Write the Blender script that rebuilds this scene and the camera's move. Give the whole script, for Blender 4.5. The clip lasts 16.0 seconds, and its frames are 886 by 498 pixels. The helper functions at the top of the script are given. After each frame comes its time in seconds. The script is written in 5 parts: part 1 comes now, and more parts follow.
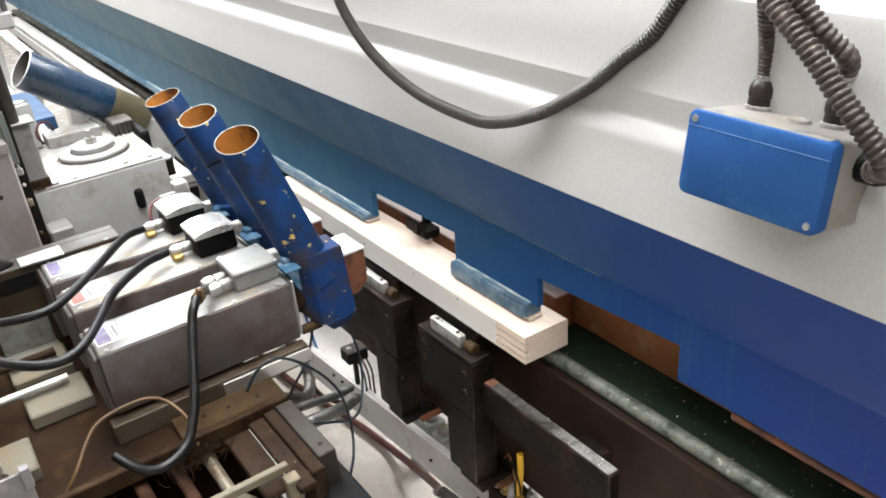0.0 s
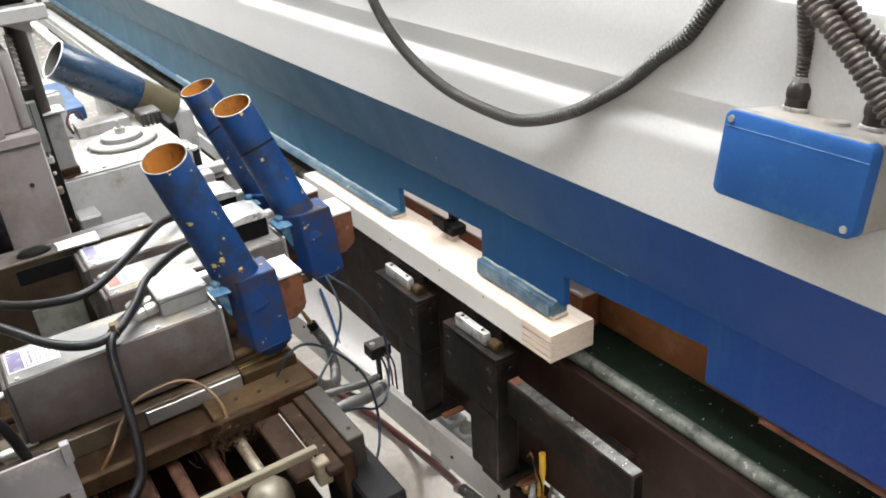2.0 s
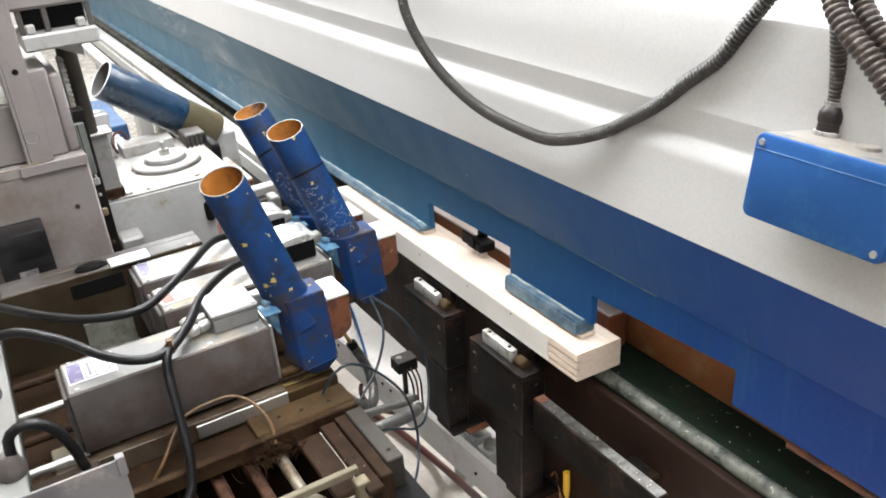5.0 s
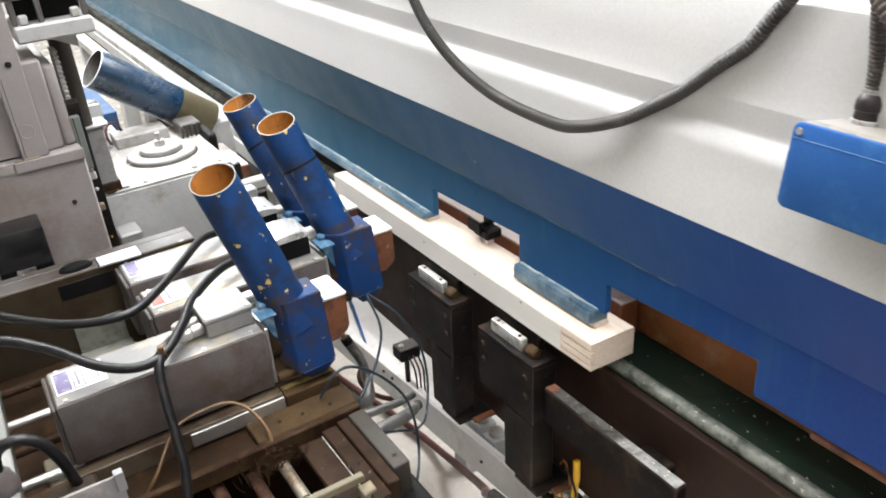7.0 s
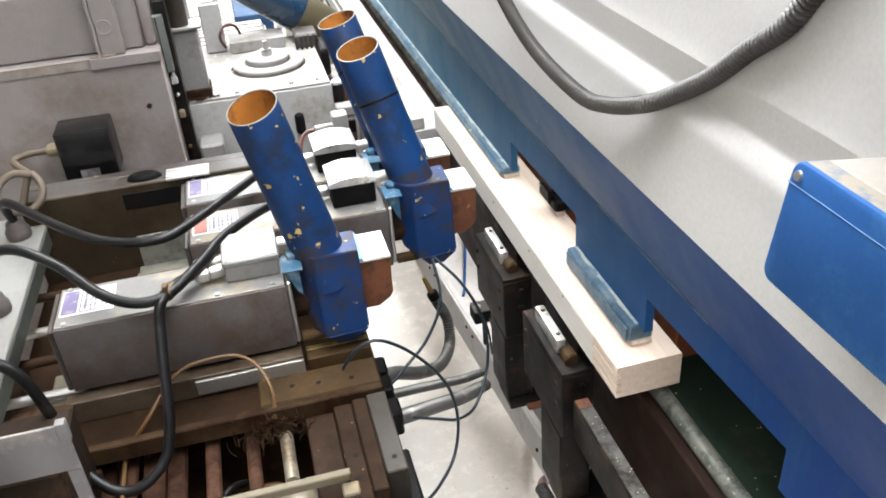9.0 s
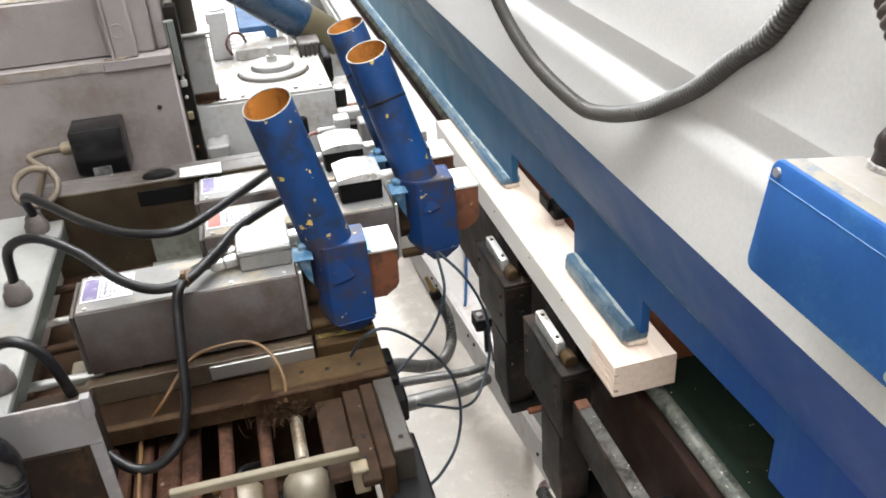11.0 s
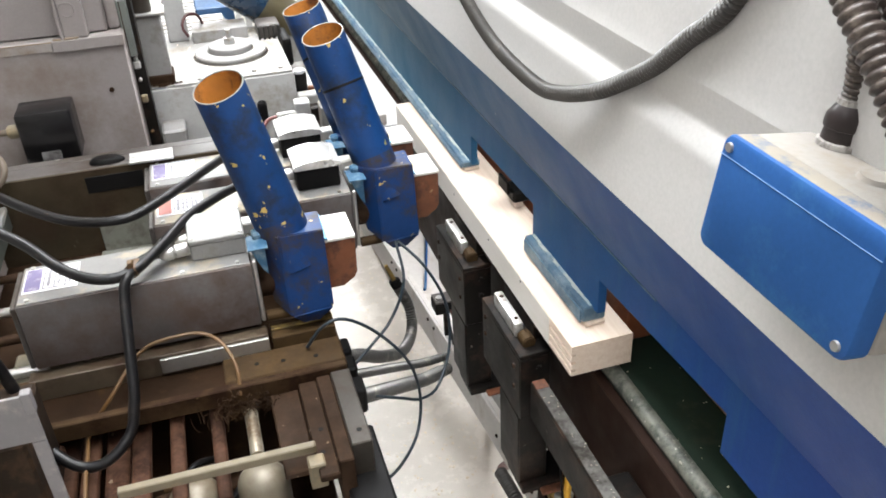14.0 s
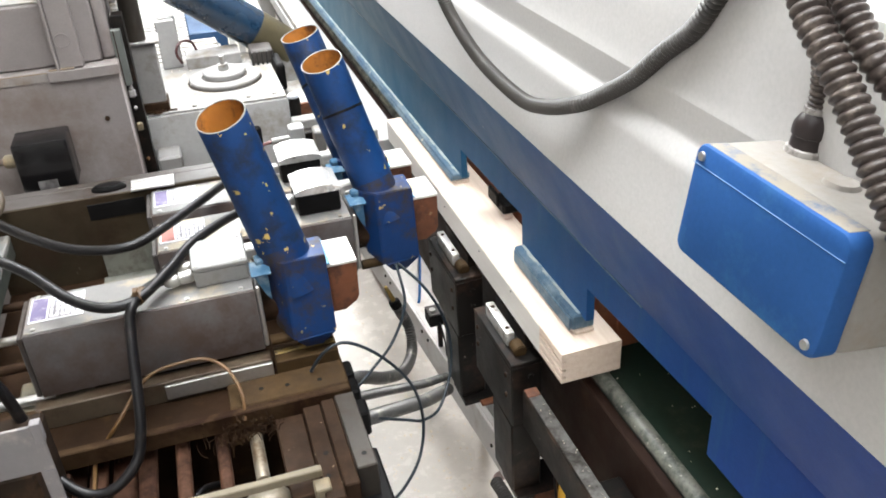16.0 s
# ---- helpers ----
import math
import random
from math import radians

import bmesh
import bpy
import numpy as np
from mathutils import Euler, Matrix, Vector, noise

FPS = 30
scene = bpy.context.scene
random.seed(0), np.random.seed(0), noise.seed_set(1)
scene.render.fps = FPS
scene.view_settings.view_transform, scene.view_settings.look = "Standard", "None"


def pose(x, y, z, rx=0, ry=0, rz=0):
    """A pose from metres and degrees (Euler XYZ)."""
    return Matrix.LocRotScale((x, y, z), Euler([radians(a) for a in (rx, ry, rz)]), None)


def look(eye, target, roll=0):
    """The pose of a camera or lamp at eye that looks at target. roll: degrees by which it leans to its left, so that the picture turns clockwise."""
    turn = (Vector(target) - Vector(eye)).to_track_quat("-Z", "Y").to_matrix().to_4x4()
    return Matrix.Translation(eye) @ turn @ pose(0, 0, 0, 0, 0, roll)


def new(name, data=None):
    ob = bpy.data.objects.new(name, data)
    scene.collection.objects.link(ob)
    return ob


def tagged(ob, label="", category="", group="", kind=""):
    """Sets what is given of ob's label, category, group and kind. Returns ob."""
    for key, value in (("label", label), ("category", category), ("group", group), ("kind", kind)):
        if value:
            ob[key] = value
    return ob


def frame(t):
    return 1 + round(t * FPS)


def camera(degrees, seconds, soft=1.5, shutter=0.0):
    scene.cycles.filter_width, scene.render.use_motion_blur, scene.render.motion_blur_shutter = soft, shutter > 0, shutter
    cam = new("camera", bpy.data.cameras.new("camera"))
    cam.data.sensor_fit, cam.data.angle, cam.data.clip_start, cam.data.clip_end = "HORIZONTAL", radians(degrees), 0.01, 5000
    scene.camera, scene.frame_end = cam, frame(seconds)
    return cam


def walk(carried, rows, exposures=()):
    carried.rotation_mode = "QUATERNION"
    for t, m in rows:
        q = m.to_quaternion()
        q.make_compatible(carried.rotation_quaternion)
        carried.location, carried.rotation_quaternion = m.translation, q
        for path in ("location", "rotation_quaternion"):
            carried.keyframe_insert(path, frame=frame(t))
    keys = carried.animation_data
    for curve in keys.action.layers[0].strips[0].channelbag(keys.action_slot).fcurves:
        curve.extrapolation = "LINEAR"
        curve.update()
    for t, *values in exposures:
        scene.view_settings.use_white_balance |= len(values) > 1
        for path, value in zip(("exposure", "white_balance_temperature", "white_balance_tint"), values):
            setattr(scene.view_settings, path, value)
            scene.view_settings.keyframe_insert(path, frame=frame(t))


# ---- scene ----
cam = camera(56.5, 16.0, 1.8, 0.5)
PATH = [
    (0, (-0.711, -0.873, 1.718), (0.267, 0.633, 0.837), -4.0),
    (0.5, (-0.718, -0.872, 1.72), (0.252, 0.644, 0.847), -3.7),
    (1, (-0.722, -0.869, 1.716), (0.241, 0.652, 0.846), -3.3),
    (1.5, (-0.733, -0.875, 1.719), (0.224, 0.65, 0.847), -3.4),
    (2, (-0.723, -0.869, 1.717), (0.214, 0.663, 0.836), -3.5),
    (2.5, (-0.72, -0.862, 1.716), (0.218, 0.666, 0.831), -3.2),
    (3, (-0.732, -0.865, 1.717), (0.202, 0.67, 0.839), -2.8),
    (3.5, (-0.733, -0.868, 1.719), (0.197, 0.677, 0.854), -2.8),
    (6, (-0.728, -0.881, 1.728), (0.136, 0.715, 0.889), -3.5),
    (6.5, (-0.741, -0.859, 1.736), (0.125, 0.724, 0.874), -3.8),
    (7, (-0.754, -0.829, 1.726), (0.159, 0.714, 0.839), -3.0),
    (7.2, (-0.657, -0.800, 1.731), (0.128, 0.812, 0.845), -4.1),
    (7.3, (-0.618, -0.803, 1.731), (0.045, 0.853, 0.828), -4.1),
    (7.4, (-0.563, -0.791, 1.721), (0.034, 0.893, 0.819), -3.6),
    (7.5, (-0.54, -0.784, 1.718), (0.041, 0.908, 0.825), -2.2),
    (7.6, (-0.488, -0.781, 1.721), (0.002, 0.918, 0.795), -3.0),
    (7.8, (-0.42, -0.771, 1.715), (-0.046, 0.914, 0.715), -6.2),
    (8, (-0.393, -0.756, 1.711), (-0.041, 0.91, 0.663), -6.7),
    (8.5, (-0.372, -0.74, 1.707), (-0.001, 0.912, 0.643), -5.2),
    (9, (-0.381, -0.749, 1.707), (-0.016, 0.911, 0.654), -4.8),
    (11.5, (-0.401, -0.805, 1.716), (-0.023, 0.876, 0.702), -4.6),
    (12, (-0.405, -0.813, 1.714), (-0.007, 0.864, 0.699), -3.9),
    (12.5, (-0.404, -0.813, 1.711), (0.001, 0.859, 0.691), -3.8),
    (13, (-0.401, -0.811, 1.706), (0.022, 0.847, 0.672), -3.5),
    (13.5, (-0.401, -0.806, 1.707), (0.037, 0.844, 0.666), -3.5),
    (14, (-0.397, -0.799, 1.706), (0.062, 0.842, 0.659), -3.1),
    (14.5, (-0.392, -0.799, 1.707), (0.064, 0.848, 0.667), -3.4),
    (15, (-0.393, -0.801, 1.709), (0.067, 0.844, 0.669), -3.6),
    (15.5, (-0.395, -0.81, 1.712), (0.073, 0.844, 0.691), -3.8),
    (16, (-0.395, -0.82, 1.714), (0.08, 0.834, 0.695), -3.9),
]
# the camera opens up a little as it turns to the darker carriage
EXPOSURES = [(0.0, 0.35), (2.5, 0.37), (3.5, 0.42), (6.0, 0.46), (9.0, 0.45), (12.5, 0.49), (14.0, 0.45), (16.0, 0.45)]
walk(cam, [(t, look(eye, target, roll)) for t, eye, target, roll in PATH], EXPOSURES)

# ---- how the cutting unit travels: metres from its resting place (slide, along, lift; the column along, lift; tilt in degrees) ----
PIVOT = Vector((-0.35, 0.35, 1.0))
TRAVEL = [
    (0.0, -0.031, 0.051, -0.009, 0.075, -0.011, -2.1), (0.5, -0.031, 0.061, -0.007, 0.089, -0.009, -2.3), (1.0, -0.030, 0.061, -0.009, 0.090, -0.010, -2.3),
    (1.5, -0.034, 0.060, -0.005, 0.084, -0.005, -2.2), (2.0, -0.017, 0.065, -0.008, 0.090, -0.010, -2.4), (2.5, -0.009, 0.063, -0.011, 0.088, -0.013, -2.4),
    (3.0, -0.008, 0.041, -0.023, 0.043, -0.023, -2.4), (3.5, -0.005, 0.031, -0.032, 0.026, -0.030, -2.2), (6.0, 0.020, 0.081, -0.037, 0.028, -0.015, -2.1),
    (6.5, 0.018, 0.062, -0.045, 0.012, -0.025, -2.5), (7.0, -0.014, 0.047, -0.040, 0.019, -0.032, -2.3), (7.5, -0.011, 0.039, -0.006, 0.034, -0.000, -0.6),
    (8.0, 0.005, 0.042, 0.008, 0.044, 0.013, 1.2), (8.5, 0.006, 0.024, 0.000, 0.017, 0.008, 0.5), (9.0, 0.007, 0.005, -0.016, -0.003, -0.010, 0.5),
    (11.5, 0.018, 0.027, -0.000, 0.030, 0.005, 0.9), (12.0, 0.019, 0.008, -0.015, 0.002, -0.008, 0.5), (12.5, 0.005, 0.004, -0.017, 0.006, -0.013, 0.9),
    (13.0, -0.006, -0.002, -0.005, 0.003, -0.001, 0.7), (13.5, -0.003, -0.005, 0.004, -0.001, 0.010, 0.7), (14.0, 0.008, -0.004, 0.003, -0.002, 0.008, 0.7),
    (14.5, 0.010, -0.025, -0.009, -0.020, -0.006, 0.8), (15.0, 0.010, -0.040, -0.019, -0.041, -0.015, 0.9), (15.5, 0.019, -0.037, -0.022, -0.035, -0.019, 0.8),
    (16.0, 0.018, -0.020, -0.010, -0.019, -0.005, 0.9),
]
# the first spindle drawing back from the timber
DRAW_BACK = [(0.0, 0.190), (0.4, 0.186), (0.5, 0.178), (0.6, 0.150), (0.7, 0.085), (0.8, 0.030), (0.9, 0.006), (1.0, 0.0), (16.0, 0.0)]

FLOOR = 0.10

# ---- world and light ----
world = bpy.data.worlds.new("hall_world")
scene.world = world
world.use_nodes = True
wn = world.node_tree.nodes
wn["Background"].inputs[0].default_value = (0.9, 0.95, 1.0, 1)
wn["Background"].inputs[1].default_value = 0.19


def strip_lamp(x, y, z, power, size_x, size_y, aim=(0, 0, -1)):
    data = bpy.data.lights.new("lamp_light", "AREA")
    data.shape, data.size, data.size_y, data.energy = "RECTANGLE", size_x, size_y, power
    data.color = (0.95, 0.978, 1.0)
    ob = new("lamp_light", data)
    ob.matrix_world = look((x, y, z), (x + aim[0], y + aim[1], z + aim[2]))
    return ob


LAMPS = [(-0.75, 3.0, 3.4, 66, 0.6, 2.6), (-0.2, 0.5, 3.4, 92, 1.0, 3.2), (-1.6, -2.2, 3.4, 10, 0.6, 2.0), (2.2, 0.6, 3.4, 75, 0.5, 2.6), (0.05, 4.2, 3.4, 110, 0.8, 3.2)]
for lx, ly, lz, power, sx, sy in LAMPS:
    strip_lamp(lx, ly, lz - 0.05, power, sx, sy)

# ---- materials ----


def node_mat(name):
    m = bpy.data.materials.new(name)
    m.use_nodes = True
    return m, m.node_tree.nodes, m.node_tree.links, m.node_tree.nodes["Principled BSDF"]


def noise_node(n, l, scale, detail=4, rough=0.6, stretch=None):
    c = n.new("ShaderNodeTexCoord")
    t = n.new("ShaderNodeTexNoise")
    t.inputs["Scale"].default_value, t.inputs["Detail"].default_value, t.inputs["Roughness"].default_value = scale, detail, rough
    if stretch:
        mp = n.new("ShaderNodeMapping")
        mp.inputs["Scale"].default_value = stretch
        l.new(c.outputs["Object"], mp.inputs[0])
        l.new(mp.outputs[0], t.inputs["Vector"])
    else:
        l.new(c.outputs["Object"], t.inputs["Vector"])
    return t.outputs["Fac"]


def ramp(n, l, fac, stops):
    r = n.new("ShaderNodeValToRGB")
    e = r.color_ramp.elements
    while len(e) < len(stops):
        e.new(0.5)
    for k, (p, c) in enumerate(stops):
        e[k].position = p
        e[k].color = (*c, 1) if len(c) == 3 else c
    l.new(fac, r.inputs[0])
    return r.outputs[0]


def mix(n, l, fac, a, b):
    m = n.new("ShaderNodeMix")
    m.data_type = "RGBA"
    for sock, v in ((m.inputs[0], fac), (m.inputs[6], a), (m.inputs[7], b)):
        if isinstance(v, (int, float)):
            sock.default_value = v
        elif isinstance(v, tuple):
            sock.default_value = (*v, 1)
        else:
            l.new(v, sock)
    return m.outputs[2]


def bump(n, l, p, fac, strength, distance=0.002):
    b = n.new("ShaderNodeBump")
    b.inputs["Strength"].default_value, b.inputs["Distance"].default_value = strength, distance
    l.new(fac, b.inputs["Height"])
    l.new(b.outputs[0], p.inputs["Normal"])


def scale_col(c, k):
    return tuple(min(1.0, v * k) for v in c)


def surface(name, color, rough=0.5, metal=0.0, vary=0.15, grain=90, stain=None, stain_at=0.62, stain_scale=7, chips=None, chips_at=0.68, chips_scale=35, relief=0.15, spec=0.5, stretch=None):
    """Paint, cast metal or plastic: colour that varies, broad stains, sharp-edged chips and fine relief."""
    m, n, l, p = node_mat(name)
    broad, fine = noise_node(n, l, 5, 5, 0.6, stretch), noise_node(n, l, grain, 3)
    col = ramp(n, l, broad, [(0.3, scale_col(color, 1 - vary)), (0.7, scale_col(color, 1 + vary))])
    col = mix(n, l, 0.12, col, ramp(n, l, fine, [(0.3, scale_col(color, 0.6)), (0.7, scale_col(color, 1.35))]))
    if stain:
        s = ramp(n, l, noise_node(n, l, stain_scale, 8, 0.72), [(stain_at - 0.07, (0, 0, 0)), (stain_at + 0.1, (1, 1, 1))])
        col = mix(n, l, s, col, stain)
    if chips:
        s = ramp(n, l, noise_node(n, l, chips_scale, 4, 0.55), [(chips_at, (0, 0, 0)), (chips_at + 0.015, (1, 1, 1))])
        col = mix(n, l, s, col, chips)
    l.new(col, p.inputs["Base Color"])
    p.inputs["Metallic"].default_value = metal
    p.inputs["Specular IOR Level"].default_value = spec
    rr = ramp(n, l, noise_node(n, l, 14, 5), [(0.3, (rough * 0.8,) * 3), (0.7, (min(1, rough * 1.25),) * 3)])
    l.new(rr, p.inputs["Roughness"])
    bump(n, l, p, fine, relief)
    return m


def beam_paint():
    """Blue enamel, violet near to pale teal far, with haze painted into the colour."""
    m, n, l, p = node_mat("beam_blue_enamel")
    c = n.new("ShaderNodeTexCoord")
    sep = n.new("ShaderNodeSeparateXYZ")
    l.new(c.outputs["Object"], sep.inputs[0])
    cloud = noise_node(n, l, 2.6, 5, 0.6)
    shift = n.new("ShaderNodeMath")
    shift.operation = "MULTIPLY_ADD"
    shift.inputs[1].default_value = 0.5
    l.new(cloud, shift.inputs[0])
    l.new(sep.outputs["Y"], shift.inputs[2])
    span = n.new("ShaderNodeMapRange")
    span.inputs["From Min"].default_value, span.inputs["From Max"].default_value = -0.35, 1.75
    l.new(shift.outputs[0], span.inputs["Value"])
    # the ramp along y carries the tint and the far haze
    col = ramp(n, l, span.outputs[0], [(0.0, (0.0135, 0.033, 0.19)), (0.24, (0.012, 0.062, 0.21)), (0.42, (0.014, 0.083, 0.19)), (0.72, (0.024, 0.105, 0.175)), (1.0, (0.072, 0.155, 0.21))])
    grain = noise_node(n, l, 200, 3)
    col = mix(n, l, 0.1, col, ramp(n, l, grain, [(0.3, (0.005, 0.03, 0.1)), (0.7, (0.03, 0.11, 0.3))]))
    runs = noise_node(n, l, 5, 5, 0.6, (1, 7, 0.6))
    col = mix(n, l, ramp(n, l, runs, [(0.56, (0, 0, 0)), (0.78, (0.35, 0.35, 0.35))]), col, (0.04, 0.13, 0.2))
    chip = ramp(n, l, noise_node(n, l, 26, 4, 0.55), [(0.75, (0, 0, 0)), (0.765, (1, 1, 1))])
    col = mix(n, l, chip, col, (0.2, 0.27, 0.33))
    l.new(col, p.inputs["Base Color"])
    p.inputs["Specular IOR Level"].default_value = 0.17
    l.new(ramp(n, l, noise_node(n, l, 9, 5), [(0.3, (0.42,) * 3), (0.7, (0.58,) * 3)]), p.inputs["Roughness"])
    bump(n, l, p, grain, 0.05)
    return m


WHITE_PAINT = surface("white_enamel", (0.475, 0.464, 0.45), 0.8, vary=0.02, grain=220, relief=0.01, stain=(0.5, 0.46, 0.42), stain_at=0.74, spec=0.12)
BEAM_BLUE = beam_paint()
PAD_BLUE = surface("worn_blue_pad", (0.05, 0.115, 0.18), 0.5, vary=0.35, grain=120, stain=(0.15, 0.21, 0.25), stain_at=0.5, stain_scale=18, chips=(0.5, 0.47, 0.38), chips_at=0.7, chips_scale=40)
TUBE_BLUE = surface("tube_blue_paint", (0.004, 0.03, 0.108), 0.5, vary=0.4, grain=150, spec=0.22, stain=(0.012, 0.014, 0.022), stain_at=0.54, stain_scale=11, chips=(0.45, 0.31, 0.09), chips_at=0.664, chips_scale=50)
HOOD_BLUE = surface("hood_blue_paint", (0.0045, 0.028, 0.105), 0.5, vary=0.4, grain=110, spec=0.22, stain=(0.035, 0.025, 0.018), stain_at=0.54, stain_scale=18, chips=(0.42, 0.3, 0.1), chips_at=0.675, chips_scale=48)
FLANGE_BLUE = surface("rubbed_flange_blue", (0.022, 0.09, 0.17), 0.6, vary=0.4, grain=110, stain=(0.16, 0.22, 0.26), stain_at=0.58, stain_scale=40)
RUST_INSIDE = surface("rusty_orange_lining", (0.25, 0.088, 0.011), 0.8, vary=0.4, grain=90, stain=(0.07, 0.024, 0.007), stain_at=0.54, stain_scale=20, spec=0.2)
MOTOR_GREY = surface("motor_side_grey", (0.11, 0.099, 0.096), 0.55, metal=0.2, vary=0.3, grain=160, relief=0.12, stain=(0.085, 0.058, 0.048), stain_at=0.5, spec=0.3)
# paler than the motor sides: overhead glare is in this colour, with real stains
MOTOR_TOP = surface("motor_top_glare", (0.19, 0.184, 0.179), 0.45, metal=0.3, vary=0.2, grain=200, stain=(0.36, 0.29, 0.19), stain_at=0.57, stain_scale=10, chips=(0.1, 0.085, 0.07), chips_at=0.72, chips_scale=50)
BOX_SILVER = surface("terminal_box_silver", (0.24, 0.236, 0.232), 0.5, metal=0.3, vary=0.15, grain=240, relief=0.2, stain=(0.18, 0.16, 0.135), stain_at=0.6, stain_scale=14)
FOIL = surface("crumpled_foil_lid", (0.62, 0.61, 0.6), 0.3, metal=0.55, vary=0.2, grain=34, relief=0.9, stain=(0.35, 0.33, 0.3), stain_at=0.58, stain_scale=22)
GLOSS_BLACK = surface("glossy_black_case", (0.007, 0.0065, 0.007), 0.2, vary=0.2, grain=90, stain=(0.03, 0.027, 0.025), stain_at=0.6, stain_scale=9, relief=0.05)
STEEL = surface("dull_steel", (0.48, 0.47, 0.45), 0.38, metal=0.85, vary=0.15, grain=160, stain=(0.25, 0.19, 0.12), stain_at=0.6, stain_scale=12)
GRIMY_STEEL = surface("grimy_oiled_steel", (0.034, 0.018, 0.0098), 0.7, metal=0.0, vary=0.4, grain=120, stain=(0.018, 0.0095, 0.005), stain_at=0.5, stain_scale=16, chips=(0.16, 0.12, 0.08), chips_at=0.7, chips_scale=60, spec=0.12)
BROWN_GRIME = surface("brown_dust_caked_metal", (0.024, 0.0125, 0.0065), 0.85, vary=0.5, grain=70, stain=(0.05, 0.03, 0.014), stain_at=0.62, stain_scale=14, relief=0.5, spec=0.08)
OLIVE_GRIME = surface("olive_brown_stained_paint", (0.036, 0.026, 0.015), 0.75, vary=0.4, grain=70, stain=(0.024, 0.0135, 0.0075), stain_at=0.52, stain_scale=9, chips=(0.1, 0.085, 0.06), chips_at=0.7, chips_scale=22, spec=0.15)
# near-black for the base and guard hollow, their shade put into the colour
DARK_VOID = surface("shaded_inner_metal", (0.02, 0.013, 0.009), 0.7, vary=0.4, grain=50, stain=(0.08, 0.045, 0.025), stain_at=0.6, spec=0.1)
TAN_GRIME = surface("tan_grimy_metal", (0.05, 0.029, 0.014), 0.75, vary=0.45, grain=120, stain=(0.02, 0.0085, 0.004), stain_at=0.5, stain_scale=13, chips=(0.19, 0.135, 0.07), chips_at=0.7, chips_scale=40, spec=0.12)
SLAT_RUST = surface("rusty_brown_slat", (0.066, 0.03, 0.017), 0.7, vary=0.5, grain=120, stain=(0.022, 0.009, 0.005), stain_at=0.5, stain_scale=14, chips=(0.17, 0.13, 0.09), chips_at=0.68, chips_scale=50, spec=0.15)
TRAY_WHITE = surface("dusty_pale_tray_paint", (0.66, 0.62, 0.59), 0.5, vary=0.1, stain=(0.5, 0.44, 0.38), stain_at=0.6)
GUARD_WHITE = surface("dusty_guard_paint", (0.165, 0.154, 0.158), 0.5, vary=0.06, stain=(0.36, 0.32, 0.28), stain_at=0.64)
SCUFF = surface("pale_rubbed_dust", (0.5, 0.53, 0.5), 0.8, vary=0.2, grain=120, stain=(0.15, 0.25, 0.33), stain_at=0.54, stain_scale=30)
TUBE_GREY = surface("dark_grey_tube_lining", (0.065, 0.06, 0.055), 0.7, vary=0.3)
DUST_TOP = surface("dust_coated_white_casting", (0.275, 0.265, 0.253), 0.75, vary=0.2, grain=90, stain=(0.19, 0.15, 0.1), stain_at=0.58, stain_scale=15, chips=(0.17, 0.11, 0.065), chips_at=0.7, chips_scale=45, relief=0.4)
SCUFFED_TOP = surface("scuffed_dark_steel", (0.032, 0.03, 0.028), 0.5, metal=0.3, vary=0.4, grain=120, stain=(0.03, 0.028, 0.025), stain_at=0.52, stain_scale=12, chips=(0.2, 0.15, 0.1), chips_at=0.7, chips_scale=40)
BAR_TOP = surface("rubbed_bar_steel", (0.16, 0.155, 0.145), 0.34, metal=0.75, vary=0.4, grain=120, stain=(0.04, 0.036, 0.03), stain_at=0.52, stain_scale=22, chips=(0.4, 0.38, 0.34), chips_at=0.68, chips_scale=90)
CHANNEL_GREY = surface("grimy_grey_channel_paint", (0.06, 0.052, 0.048), 0.5, vary=0.3, grain=160, stain=(0.035, 0.024, 0.017), stain_at=0.54, stain_scale=9, chips=(0.28, 0.26, 0.24), chips_at=0.71, chips_scale=40)
PLATE_GREY = surface("dull_pale_side_plate", (0.19, 0.186, 0.178), 0.5, vary=0.2, stain=(0.19, 0.165, 0.13), stain_at=0.6)
YELLOW_GRIME = surface("yellowed_grimy_metal", (0.055, 0.032, 0.013), 0.7, vary=0.35, grain=120, stain=(0.04, 0.024, 0.012), stain_at=0.52, stain_scale=22, spec=0.15)
FOOT_TAN = surface("tan_rubbed_steel", (0.095, 0.07, 0.046), 0.5, metal=0.2, vary=0.35, grain=140, stain=(0.045, 0.022, 0.011), stain_at=0.54, stain_scale=16)
RIM_GREY = surface("worn_bare_rim", (0.14, 0.13, 0.105), 0.5, vary=0.25, stain=(0.06, 0.05, 0.035), stain_at=0.55, stain_scale=40)
COLLAR_TAN = surface("bare_dusty_collar", (0.1, 0.082, 0.045), 0.4, metal=0.3, vary=0.3, stain=(0.07, 0.06, 0.05), stain_at=0.56, stain_scale=14)
FAR_TUBE = surface("sheened_teal_tube_paint", (0.0065, 0.027, 0.06), 0.27, vary=0.3, grain=150, spec=0.7, stain=(0.012, 0.02, 0.028), stain_at=0.54, stain_scale=12)
TAPE_BLUE = surface("pale_blue_tape", (0.12, 0.3, 0.44), 0.5, vary=0.2)
CREAM_SMEAR = surface("yellowed_glue_smear", (0.6, 0.5, 0.26), 0.6, vary=0.2)
COVER_GREEN = surface("greenish_grey_paint", (0.036, 0.041, 0.034), 0.5, vary=0.2, stain=(0.04, 0.04, 0.034), stain_at=0.58)
CREAM_PLEAT = surface("cream_bellows_cloth", (0.8, 0.72, 0.52), 0.7, vary=0.12)
